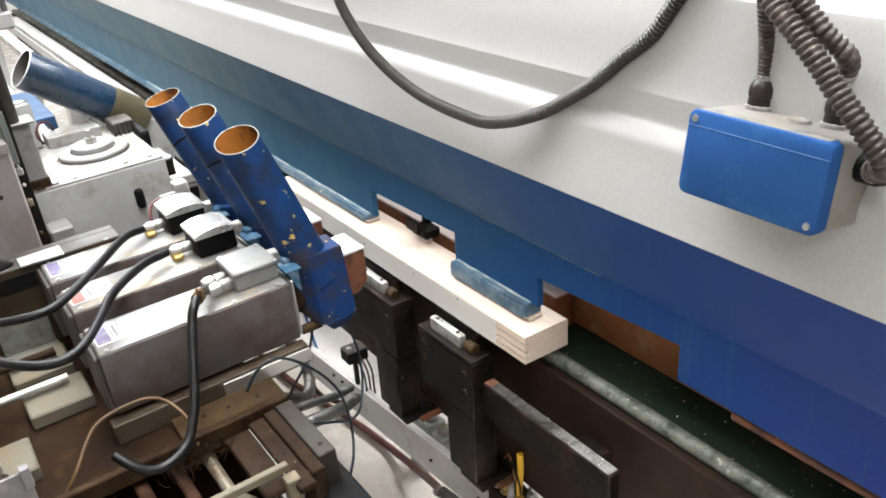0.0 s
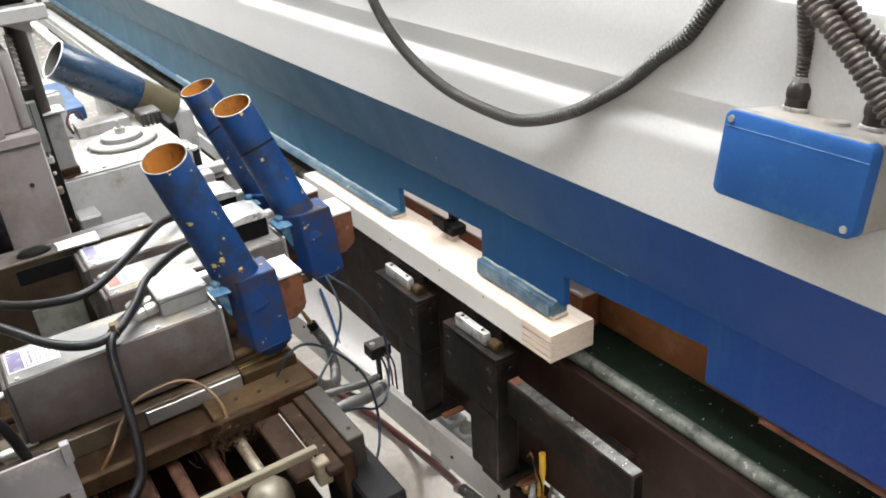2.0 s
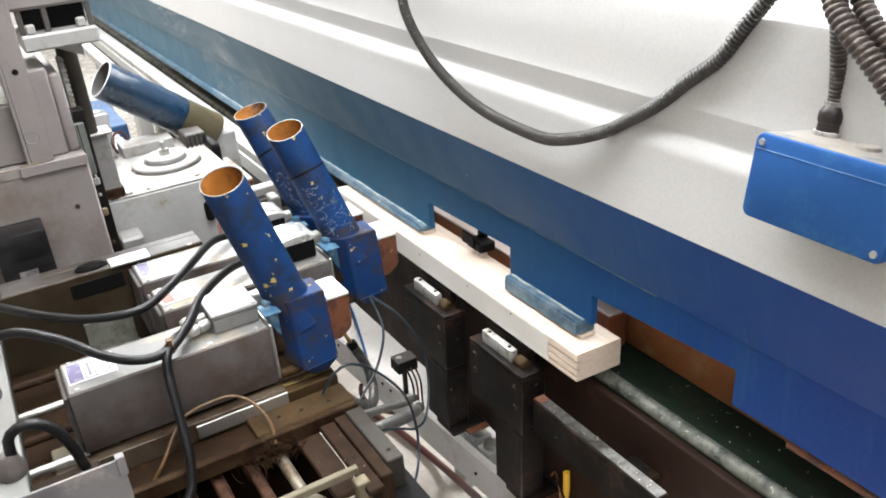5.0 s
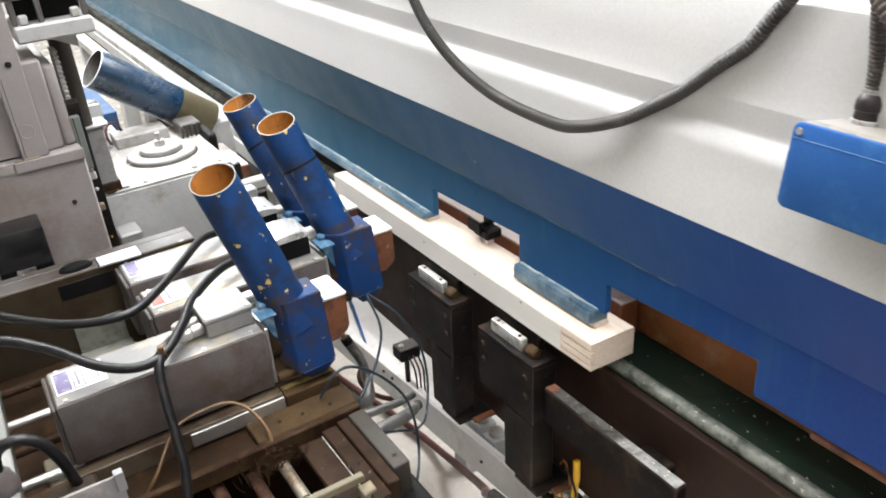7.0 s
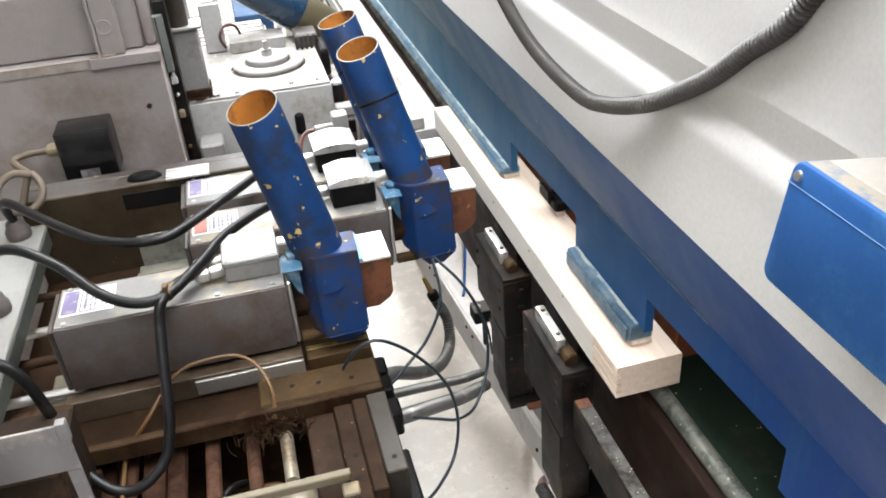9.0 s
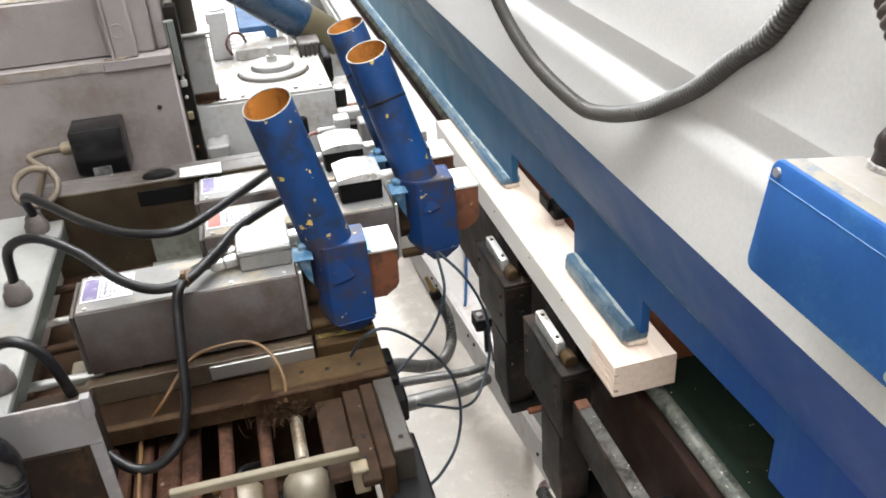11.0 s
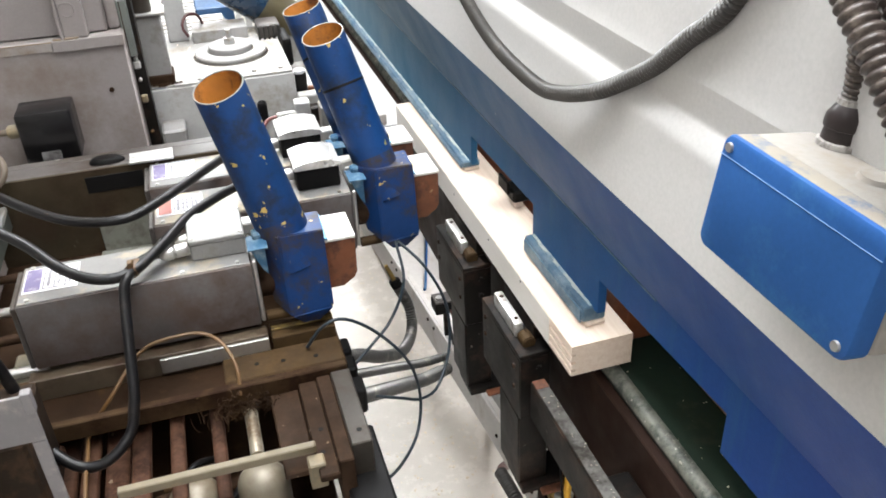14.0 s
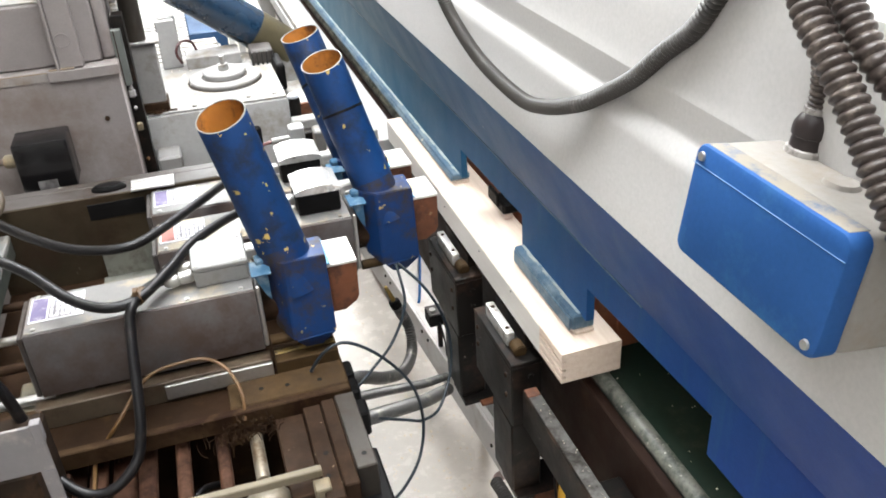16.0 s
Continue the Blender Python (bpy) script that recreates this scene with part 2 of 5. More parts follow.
CAP_DULL = surface("dull_clouded_cap", (0.17, 0.145, 0.105), 0.42, metal=0.2, vary=0.15, stain=(0.1, 0.07, 0.04), stain_at=0.54)
COIL_TAN = surface("beige_cable_sheath", (0.085, 0.064, 0.045), 0.6, vary=0.3)
YELLOW_WORN = surface("worn_yellow_paint", (0.3, 0.2, 0.045), 0.55, vary=0.3, stain=(0.06, 0.04, 0.02), stain_at=0.52, stain_scale=30, chips=(0.03, 0.022, 0.016), chips_at=0.66, chips_scale=60)
PAN_GREY = surface("dusty_greenish_plate", (0.14, 0.14, 0.118), 0.7, vary=0.3, grain=80, stain=(0.05, 0.035, 0.02), stain_at=0.56, stain_scale=14)
CHANNEL_LIGHT = surface("scuffed_grey_post_paint", (0.215, 0.206, 0.2), 0.5, vary=0.15, grain=140, stain=(0.1, 0.075, 0.05), stain_at=0.6, stain_scale=12, chips=(0.05, 0.04, 0.03), chips_at=0.74, chips_scale=40)
SLOT_GREEN = surface("greenish_grey_channel_paint", (0.1, 0.108, 0.1), 0.5, vary=0.2, stain=(0.045, 0.044, 0.036), stain_at=0.58, stain_scale=20)
SEAM_PALE = surface("dust_streaked_paint", (0.205, 0.184, 0.17), 0.65, vary=0.2, grain=80, stain=(0.16, 0.115, 0.08), stain_at=0.55, stain_scale=16)
SEAM_STAIN = surface("brownish_seam_dirt", (0.17, 0.125, 0.085), 0.7, vary=0.4, grain=60, stain=(0.25, 0.1, 0.03), stain_at=0.66, stain_scale=20)
ROD_DULL = surface("dusty_steel_rod", (0.3, 0.26, 0.2), 0.42, metal=0.5, vary=0.2, grain=90, stain=(0.12, 0.075, 0.04), stain_at=0.55, stain_scale=25)
BLOCK_TAN = surface("dusty_block_metal", (0.15, 0.132, 0.095), 0.7, vary=0.3, grain=120, stain=(0.16, 0.12, 0.07), stain_at=0.56, stain_scale=18)
COVER_BLUE = surface("dull_blue_cover_paint", (0.009, 0.045, 0.115), 0.5, vary=0.3, stain=(0.03, 0.06, 0.1), stain_at=0.6)
TAN_BAR = surface("dusty_tan_bar", (0.13, 0.105, 0.065), 0.6, vary=0.2, grain=140, stain=(0.24, 0.17, 0.09), stain_at=0.58, stain_scale=14)
CABINET = surface("off_white_cabinet_paint", (0.205, 0.182, 0.175), 0.55, vary=0.14, grain=240, relief=0.08, stain=(0.15, 0.118, 0.1), stain_at=0.55, stain_scale=4, chips=(0.07, 0.05, 0.04), chips_at=0.755, chips_scale=26, spec=0.3)
HOUSING_WHITE = surface("dusty_white_casting", (0.29, 0.281, 0.274), 0.6, vary=0.16, grain=90, stain=(0.16, 0.132, 0.1), stain_at=0.58, stain_scale=9, chips=(0.08, 0.058, 0.04), chips_at=0.72, chips_scale=34)
BLACK_PLASTIC = surface("black_plastic", (0.0055, 0.005, 0.005), 0.55, vary=0.2, grain=120, stain=(0.018, 0.016, 0.014), stain_at=0.66, spec=0.12)
GLAND_BROWN = surface("dark_brown_gland_plastic", (0.018, 0.012, 0.012), 0.35, vary=0.2, grain=120, stain=(0.05, 0.04, 0.036), stain_at=0.62, stain_scale=20)
CLOUDY_RING = surface("cloudy_dusty_ring", (0.36, 0.34, 0.32), 0.35, vary=0.2, stain=(0.1, 0.085, 0.08), stain_at=0.52, stain_scale=60)
BLACK_STEEL = surface("blackened_steel", (0.008, 0.0066, 0.0057), 0.42, metal=0.15, vary=0.4, grain=90, stain=(0.042, 0.025, 0.017), stain_at=0.58, stain_scale=18, chips=(0.25, 0.22, 0.19), chips_at=0.73, chips_scale=55, spec=0.22)
CABLE_BLACK = surface("black_cable_sheath", (0.0055, 0.005, 0.0055), 0.38, vary=0.3, grain=60, stain=(0.028, 0.023, 0.02), stain_at=0.62, stain_scale=45, relief=0.25, spec=0.3)
CABLE_BLUE = surface("dark_blue_cable_sheath", (0.008, 0.015, 0.022), 0.4, vary=0.2)
CABLE_TAN = surface("oil_tanned_cable", (0.1, 0.05, 0.015), 0.5, vary=0.4)
CONDUIT_GREY = surface("grey_conduit", (0.042, 0.038, 0.034), 0.4, vary=0.2, grain=120, stain=(0.1, 0.09, 0.08), stain_at=0.64, stain_scale=24)
CONDUIT_BROWN = surface("dusty_dark_conduit", (0.042, 0.031, 0.027), 0.45, vary=0.3, grain=90, stain=(0.2, 0.165, 0.14), stain_at=0.6, stain_scale=40, spec=0.45)
FLOOR_HOSE = surface("grey_metal_hose", (0.13, 0.125, 0.118), 0.36, metal=0.6, vary=0.25, stain=(0.3, 0.28, 0.24), stain_at=0.6, stain_scale=30)
FAR_RAIL = surface("dusty_far_rail", (0.36, 0.35, 0.33), 0.5, vary=0.25, stain=(0.2, 0.17, 0.14), stain_at=0.55)
CABLE_RED = surface("dark_red_cable", (0.07, 0.02, 0.02), 0.5, vary=0.3)
RED_HOSE = surface("dull_red_hose", (0.12, 0.04, 0.035), 0.45, vary=0.25, stain=(0.2, 0.12, 0.1), stain_at=0.64)
YELLOW_HOSE = surface("yellow_hose", (0.75, 0.42, 0.03), 0.4, vary=0.15)
LID_DUST = surface("dusty_blue_plastic", (0.05, 0.095, 0.19), 0.8, vary=0.2, grain=120, stain=(0.24, 0.215, 0.18), stain_at=0.4, stain_scale=22, spec=0.15)
LID_BLUE = surface("bright_blue_lid", (0.018, 0.076, 0.235), 0.6, vary=0.1, grain=240, relief=0.06, stain=(0.035, 0.125, 0.27), stain_at=0.55, stain_scale=9, spec=0.14)
RIDGE_BLUE = surface("scuffed_ridge_blue", (0.05, 0.13, 0.28), 0.6, vary=0.3)
BOX_DUSTY = surface("dusty_grey_box", (0.24, 0.22, 0.2), 0.7, vary=0.12, grain=150, stain=(0.22, 0.185, 0.15), stain_at=0.6, stain_scale=18)
GREEN_BED = surface("dark_green_bed_paint", (0.011, 0.024, 0.016), 0.4, vary=0.3, grain=80, stain=(0.05, 0.045, 0.035), stain_at=0.62, stain_scale=10, chips=(0.3, 0.28, 0.22), chips_at=0.755, chips_scale=70, spec=0.25)
BED_FRONT = surface("dark_brown_bed_front", (0.026, 0.0135, 0.0095), 0.55, vary=0.35, grain=80, stain=(0.05, 0.026, 0.016), stain_at=0.62, stain_scale=12, chips=(0.3, 0.26, 0.2), chips_at=0.765, chips_scale=60, spec=0.15)
WORN_RAIL = surface("worn_highlit_rail", (0.2, 0.205, 0.175), 0.5, metal=0.2, vary=0.4, grain=120, stain=(0.04, 0.05, 0.04), stain_at=0.52, stain_scale=26, chips=(0.5, 0.48, 0.42), chips_at=0.66, chips_scale=110, stretch=(1, 0.25, 1))
RED_BROWN = surface("red_brown_fence_paint", (0.23, 0.075, 0.032), 0.5, vary=0.25, grain=80, stain=(0.32, 0.17, 0.1), stain_at=0.64, stain_scale=14)
ORANGE_BROWN = surface("worn_orange_brown_paint", (0.27, 0.095, 0.03), 0.5, vary=0.3, grain=80, stain=(0.34, 0.2, 0.09), stain_at=0.6, stain_scale=12, chips=(0.5, 0.36, 0.18), chips_at=0.72, chips_scale=24)
FENCE_TOP = surface("pale_fence_top", (0.6, 0.5, 0.46), 0.5, vary=0.12)
FRAME_GREY = surface("light_grey_frame_paint", (0.38, 0.378, 0.37), 0.45, vary=0.08, stain=(0.3, 0.28, 0.25), stain_at=0.62)
FRAME_DULL = surface("dull_grey_beam", (0.042, 0.036, 0.03), 0.5, metal=0.05, vary=0.2, stain=(0.035, 0.024, 0.016), stain_at=0.55, stain_scale=14, spec=0.2)
BRASS = surface("dull_brass", (0.45, 0.3, 0.1), 0.4, metal=0.8, vary=0.2)
RUST = surface("rusted_plate", (0.15, 0.05, 0.02), 0.7, vary=0.5, grain=80, stain=(0.05, 0.018, 0.01), stain_at=0.55, stain_scale=24, chips=(0.3, 0.2, 0.1), chips_at=0.68, chips_scale=40, relief=0.4)
STRIP_METAL = surface("scratched_strip", (0.6, 0.59, 0.56), 0.35, metal=0.5, vary=0.3, grain=120, stain=(0.2, 0.17, 0.13), stain_at=0.56, stain_scale=40)
BARE_PLATE = surface("bare_bright_plate", (0.68, 0.66, 0.62), 0.4, metal=0.2, vary=0.15, stain=(0.4, 0.3, 0.2), stain_at=0.64, stain_scale=14)
LABEL_WHITE = surface("nameplate_white", (0.66, 0.66, 0.68), 0.4, metal=0.2, vary=0.05)
LABEL_PURPLE = surface("nameplate_purple", (0.14, 0.115, 0.22), 0.45, vary=0.2, stain=(0.4, 0.38, 0.4), stain_at=0.6, stain_scale=60)
LABEL_RED = surface("nameplate_red", (0.3, 0.1, 0.08), 0.45, vary=0.1)
# grey of the reflection painted on the control box front
CASE_GLARE_GREY = surface("painted_case_glare", (0.2, 0.19, 0.19), 0.4, vary=0.4, stain=(0.05, 0.045, 0.045), stain_at=0.5, stain_scale=40)
LABEL_INK = surface("nameplate_ink", (0.2, 0.19, 0.21), 0.5, vary=0.1)
CHIP_DULL = surface("greyish_shavings", (0.42, 0.4, 0.36), 0.8, vary=0.2)
CHIP_WOOD = surface("sawdust", (0.78, 0.68, 0.54), 0.8, vary=0.15)
WALL_PAINT = surface("hall_wall_plaster", (0.8, 0.785, 0.76), 0.8, vary=0.08, grain=40)
CEILING_PAINT = surface("hall_ceiling_panel", (0.82, 0.82, 0.81), 0.8, vary=0.05, grain=30)


def wood_mat(name="planed_pine", light=0.0):
    m, n, l, p = node_mat(name)
    g = noise_node(n, l, 14, 6, 0.6, (9, 0.5, 9))
    f = noise_node(n, l, 60, 4, 0.6, (8, 0.3, 8))
    col = ramp(n, l, g, [(0.32, (0.63, 0.495, 0.4)), (0.5, (0.7, 0.572, 0.475)), (0.68, (0.76, 0.645, 0.55))])
    col = mix(n, l, 0.2, col, ramp(n, l, f, [(0.35, (0.6, 0.46, 0.34)), (0.65, (0.86, 0.76, 0.64))]))
    col = mix(n, l, light, col, (0.7, 0.7, 0.67))
    l.new(col, p.inputs["Base Color"])
    p.inputs["Roughness"].default_value = 0.5
    bump(n, l, p, f, 0.15, 0.001)
    return m


def floor_mat():
    m, n, l, p = node_mat("polished_concrete")
    a, b, c = noise_node(n, l, 1.3, 8, 0.65), noise_node(n, l, 14, 6, 0.7), noise_node(n, l, 160, 2)
    col = ramp(n, l, a, [(0.3, (0.7, 0.655, 0.6)), (0.7, (0.8, 0.755, 0.7))])
    col = mix(n, l, 0.4, col, ramp(n, l, b, [(0.35, (0.62, 0.57, 0.51)), (0.65, (0.8, 0.745, 0.68))]))
    col = mix(n, l, ramp(n, l, c, [(0.7, (0, 0, 0)), (0.74, (1, 1, 1))]), col, (0.66, 0.57, 0.45))
    l.new(col, p.inputs["Base Color"])
    l.new(ramp(n, l, b, [(0.3, (0.16,) * 3), (0.7, (0.34,) * 3)]), p.inputs["Roughness"])
    bump(n, l, p, b, 0.12)
    return m


def glow_mat(name, color, strength):
    m, n, l, p = node_mat(name)
    p.inputs["Emission Color"].default_value = (*color, 1)
    p.inputs["Emission Strength"].default_value = strength
    return m


PINE, PINE_PALE, CONCRETE = wood_mat(), wood_mat("whitish_planed_pine", 0.7), floor_mat()
TUBE_GLOW = glow_mat("lamp_diffuser", (0.95, 0.978, 1), 6)

# ---- mesh helpers ----


def standing(ob):
    """Where an object stands in the world, by its parents."""
    return standing(ob.parent) @ ob.matrix_parent_inverse @ ob.matrix_basis if ob.parent else ob.matrix_basis.copy()


def part(name, bm, material, parent=None, label="", smooth=False):
    """Links a bmesh as one mesh object under a thing or a part."""
    bmesh.ops.recalc_face_normals(bm, faces=bm.faces)
    me = bpy.data.meshes.new(name)
    bm.to_mesh(me)
    bm.free()
    me.materials.append(material)
    if smooth:
        for f in me.polygons:
            f.use_smooth = True
        me.set_sharp_from_angle(angle=radians(38))
    ob = new(name, me)
    if parent:
        ob.parent = parent
        ob.matrix_parent_inverse = standing(parent).inverted()
    if label:
        ob["label"] = label
    return ob


def thing(name, at, label, category, group="", kind=""):
    ob = new(name)
    ob.empty_display_size = 0.05
    ob.matrix_basis = at if isinstance(at, Matrix) else Matrix.Translation(at)
    return tagged(ob, label, category, group, kind)


def box(x0, x1, y0, y1, z0, z1, bevel=0.002, segments=1, bm=None):
    """A bevelled box; given bm, adds to it."""
    own = bmesh.new()
    vs = bmesh.ops.create_cube(own, size=1)["verts"]
    for v in vs:
        v.co = Vector(((x0 + x1) / 2 + v.co.x * (x1 - x0), (y0 + y1) / 2 + v.co.y * (y1 - y0), (z0 + z1) / 2 + v.co.z * (z1 - z0)))
    if bevel:
        b = min(bevel, 0.45 * min(x1 - x0, y1 - y0, z1 - z0))
        bmesh.ops.bevel(own, geom=own.edges[:], offset=b, segments=segments, affect="EDGES", profile=0.5)
    return join(bm, own)


def slab(x0, x1, y0, y1, z0, z1, r, edge=0.002):
    """A plate in y and z with rounded corners of radius r and soft edges, from x0 to x1."""
    own = bmesh.new()
    ring = []
    for cy, cz, a0 in ((y1 - r, z1 - r, 0), (y0 + r, z1 - r, 90), (y0 + r, z0 + r, 180), (y1 - r, z0 + r, 270)):
        ring += [(cy + r * math.cos(radians(a0 + 15 * k)), cz + r * math.sin(radians(a0 + 15 * k))) for k in range(7)]
    mid_y, mid_z = (y0 + y1) / 2, (z0 + z1) / 2
    sections = [(x0, edge), (x0 + edge * 0.3, edge * 0.3), (x0 + edge, 0), (x1 - edge, 0), (x1, edge)]
    loops = []
    for x, inset in sections:
        ky, kz = 1 - 2 * inset / (y1 - y0), 1 - 2 * inset / (z1 - z0)
        loops.append([own.verts.new((x, mid_y + (y - mid_y) * ky, mid_z + (z - mid_z) * kz)) for y, z in ring])
    own.faces.new(loops[0])
    own.faces.new(loops[-1][::-1])
    for a, b in zip(loops, loops[1:]):
        for k in range(len(a)):
            own.faces.new((a[k - 1], a[k], b[k], b[k - 1]))
    return own


def join(bm, own):
    if bm is None:
        return own
    me = bpy.data.meshes.new("tmp")
    own.to_mesh(me)
    own.free()
    bm.from_mesh(me)
    bpy.data.meshes.remove(me)
    return bm


def rod(a, b, r0, r1=None, sides=24, caps=True, bevel=0.0, bm=None):
    """A round bar from a to b."""
    a, b = Vector(a), Vector(b)
    own = bmesh.new()
    length = (b - a).length
    bmesh.ops.create_cone(own, cap_ends=caps, segments=sides, radius1=r0, radius2=r0 if r1 is None else r1, depth=length)
    if bevel:
        bmesh.ops.bevel(own, geom=[e for e in own.edges if all(abs(abs(v.co.z) - length / 2) < 1e-6 for v in e.verts)], offset=bevel, segments=2, affect="EDGES")
    m = Matrix.Translation((a + b) / 2) @ (b - a).to_track_quat("Z", "Y").to_matrix().to_4x4()
    bmesh.ops.transform(own, matrix=m, verts=own.verts)
    return join(bm, own)


def lathe(profile, sides=32, m=None, bm=None):
    """Turns a profile of (radius, height) about z, then moves it by m."""
    own = bmesh.new()
    rings = [[own.verts.new((r * math.cos(2 * math.pi * k / sides), r * math.sin(2 * math.pi * k / sides), z)) for k in range(sides)] for r, z in profile]
    for a, b in zip(rings, rings[1:]):
        for k in range(sides):
            own.faces.new((a[k], a[(k + 1) % sides], b[(k + 1) % sides], b[k]))
    if m is not None:
        bmesh.ops.transform(own, matrix=m, verts=own.verts)
    return join(bm, own)


def extrude(outline, y0, y1, bm=None):
    """An outline of (x, z) drawn out along y."""
    own = bmesh.new()
    front = [own.verts.new((x, y0, z)) for x, z in outline]
    back = [own.verts.new((x, y1, z)) for x, z in outline]
    own.faces.new(front)
    own.faces.new(back[::-1])
    for k in range(len(outline)):
        own.faces.new((front[k], front[k - 1], back[k - 1], back[k]))
    return join(bm, own)


def curve_points(points, step):
    """Even steps along a smooth curve through the points."""
    p = [Vector(q) for q in points]
    p = [2 * p[0] - p[1]] + p + [2 * p[-1] - p[-2]]
    fine = []
    for k in range(1, len(p) - 2):
        for s in range(24):
            t = s / 24
            fine.append(0.5 * ((2 * p[k]) + (p[k + 1] - p[k - 1]) * t + (2 * p[k - 1] - 5 * p[k] + 4 * p[k + 1] - p[k + 2]) * t * t + (3 * p[k] - p[k - 1] - 3 * p[k + 1] + p[k + 2]) * t**3))
    fine.append(p[-2])
    out, left = [fine[0]], step
    for a, b in zip(fine, fine[1:]):
        d = (b - a).length
        while d >= left and d > 0:
            a = a + (b - a) * (left / d)
            d = (b - a).length
            out.append(a.copy())
            left = step
        left -= d
    return out


def sweep(points, radius, step=0.012, sides=12, ribs=None, bm=None):
    """A cable along the points; ribs: the pitch of its corrugation and its depth."""
    own = bmesh.new()
    line = curve_points(points, ribs[0] / 8 if ribs else step)
    up, rings = Vector((0.31, 0.2, 0.93)), []
    for k, q in enumerate(line):
        d = (line[min(k + 1, len(line) - 1)] - line[max(k - 1, 0)]).normalized()
        side = d.cross(up).normalized()
        up = side.cross(d).normalized()
        r = radius
        if ribs:
            r += ribs[1] * (0.5 + 0.5 * math.cos(2 * math.pi * k / 8)) ** 0.6 - ribs[1] * 0.5
        rings.append([own.verts.new(q + r * (math.cos(2 * math.pi * j / sides) * side + math.sin(2 * math.pi * j / sides) * up)) for j in range(sides)])
    for a, b in zip(rings, rings[1:]):
        for j in range(sides):
            own.faces.new((a[j], a[(j + 1) % sides], b[(j + 1) % sides], b[j]))
    own.faces.new(rings[0][::-1])
    own.faces.new(rings[-1])
    return join(bm, own)


def hexnut(at, r, h, axis=(0, 0, 1), bm=None):
    a = Vector(at)
    return rod(a, a + Vector(axis).normalized() * h, r, sides=6, bm=bm)


def screw(at, r, axis, parent, material=None):
    a, d = Vector(at), Vector(axis).normalized()
    bm = rod(a - d * r * 0.3, a + d * r * 0.55, r, r * 0.8, sides=14)
    rod(a + d * r * 0.5, a + d * r * 0.56, r * 0.45, sides=6, bm=bm)
    return part("screw", bm, material or STEEL, parent, smooth=True)

# ---- the hall ----
bm = bmesh.new()
bmesh.ops.create_grid(bm, x_segments=2, y_segments=2, size=1)
for v in bm.verts:
    v.co = Vector((v.co.x * 7, v.co.y * 8 + 2, FLOOR))
floor = tagged(part("floor", bm, CONCRETE), "worn pinkish grey concrete workshop floor with sawdust specks", "floor", kind="structure")
tagged(part("wall_north", box(-7, 7, 10, 10.2, FLOOR, 4, 0), WALL_PAINT), "plain pale workshop wall", "wall", kind="structure")
tagged(part("wall_south", box(-7, 7, -6.2, -6, FLOOR, 4, 0), WALL_PAINT), "plain pale workshop wall", "wall", kind="structure")
tagged(part("wall_west", box(-7.2, -7, -6, 10, FLOOR, 4, 0), WALL_PAINT), "plain pale workshop wall", "wall", kind="structure")
tagged(part("wall_east", box(7, 7.2, -6, 10, FLOOR, 4, 0), WALL_PAINT), "plain pale workshop wall", "wall", kind="structure")
tagged(part("ceiling", box(-7.2, 7.2, -6.2, 10.2, 4, 4.15, 0), CEILING_PAINT), "plain light workshop ceiling", "ceiling", kind="structure")
for lx, ly, lz, power, sx, sy in LAMPS:
    lamp = thing("ceiling_lamp", (lx, ly, lz), "long white fluorescent ceiling lamp", "lamp", "ceiling lamps")
    part("housing", box(lx - sx / 2 - 0.03, lx + sx / 2 + 0.03, ly - sy / 2 - 0.04, ly + sy / 2 + 0.04, lz, lz + 0.08, 0.01), WHITE_PAINT, lamp)
    part("diffuser", box(lx - sx / 2, lx + sx / 2, ly - sy / 2, ly + sy / 2, lz - 0.02, lz - 0.003, 0.004), TUBE_GLOW, lamp, "glowing diffuser")
    for dy in (-0.6, 0.6):
        part("hanger", rod((lx, ly + dy, lz + 0.08), (lx, ly + dy, 4.0), 0.006, sides=8), STEEL, lamp)

def local(bm, m):
    bmesh.ops.transform(bm, matrix=m, verts=bm.verts)
    return bm


# ---- the press beam ----
Y0, Y1 = -2.2, 5.2
random.seed(3)
beam = thing("press_beam", (0.3, 1.2, FLOOR), "long blue and white enamelled press beam over the timber", "machine beam")
XF = 0.048
outline_yz = [(Y0, 1.036), (-0.267, 1.043), (-0.267, 1.098), (0.024, 1.083), (0.024, 1.028), (0.254, 1.028), (0.254, 1.083), (0.556, 1.075), (0.556, 1.016), (Y1, 1.016), (Y1, 1.15), (Y0, 1.15)]
plate = bmesh.new()
front_v = [plate.verts.new((XF, y, z)) for y, z in outline_yz]
back_v = [plate.verts.new((XF + 0.012, y, z)) for y, z in outline_yz]
plate.faces.new(front_v)
plate.faces.new(back_v[::-1])
for k in range(len(outline_yz)):
    plate.faces.new((front_v[k], front_v[k - 1], back_v[k - 1], back_v[k]))
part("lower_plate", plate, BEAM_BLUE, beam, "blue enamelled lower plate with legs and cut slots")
part("lower_lip", box(XF + 0.001, XF + 0.016, -0.56, -0.352, 1.0255, 1.0375, 0.004), RUST, beam, "rusty lower lip")
# pale strip painting the highlight along the scuffed fold
part("edge_highlight", box(XF - 0.0042, XF - 0.0022, -0.12, Y1, 1.1445, 1.1463, 0), PAD_BLUE, beam, "scuffed folded edge with a painted highlight")
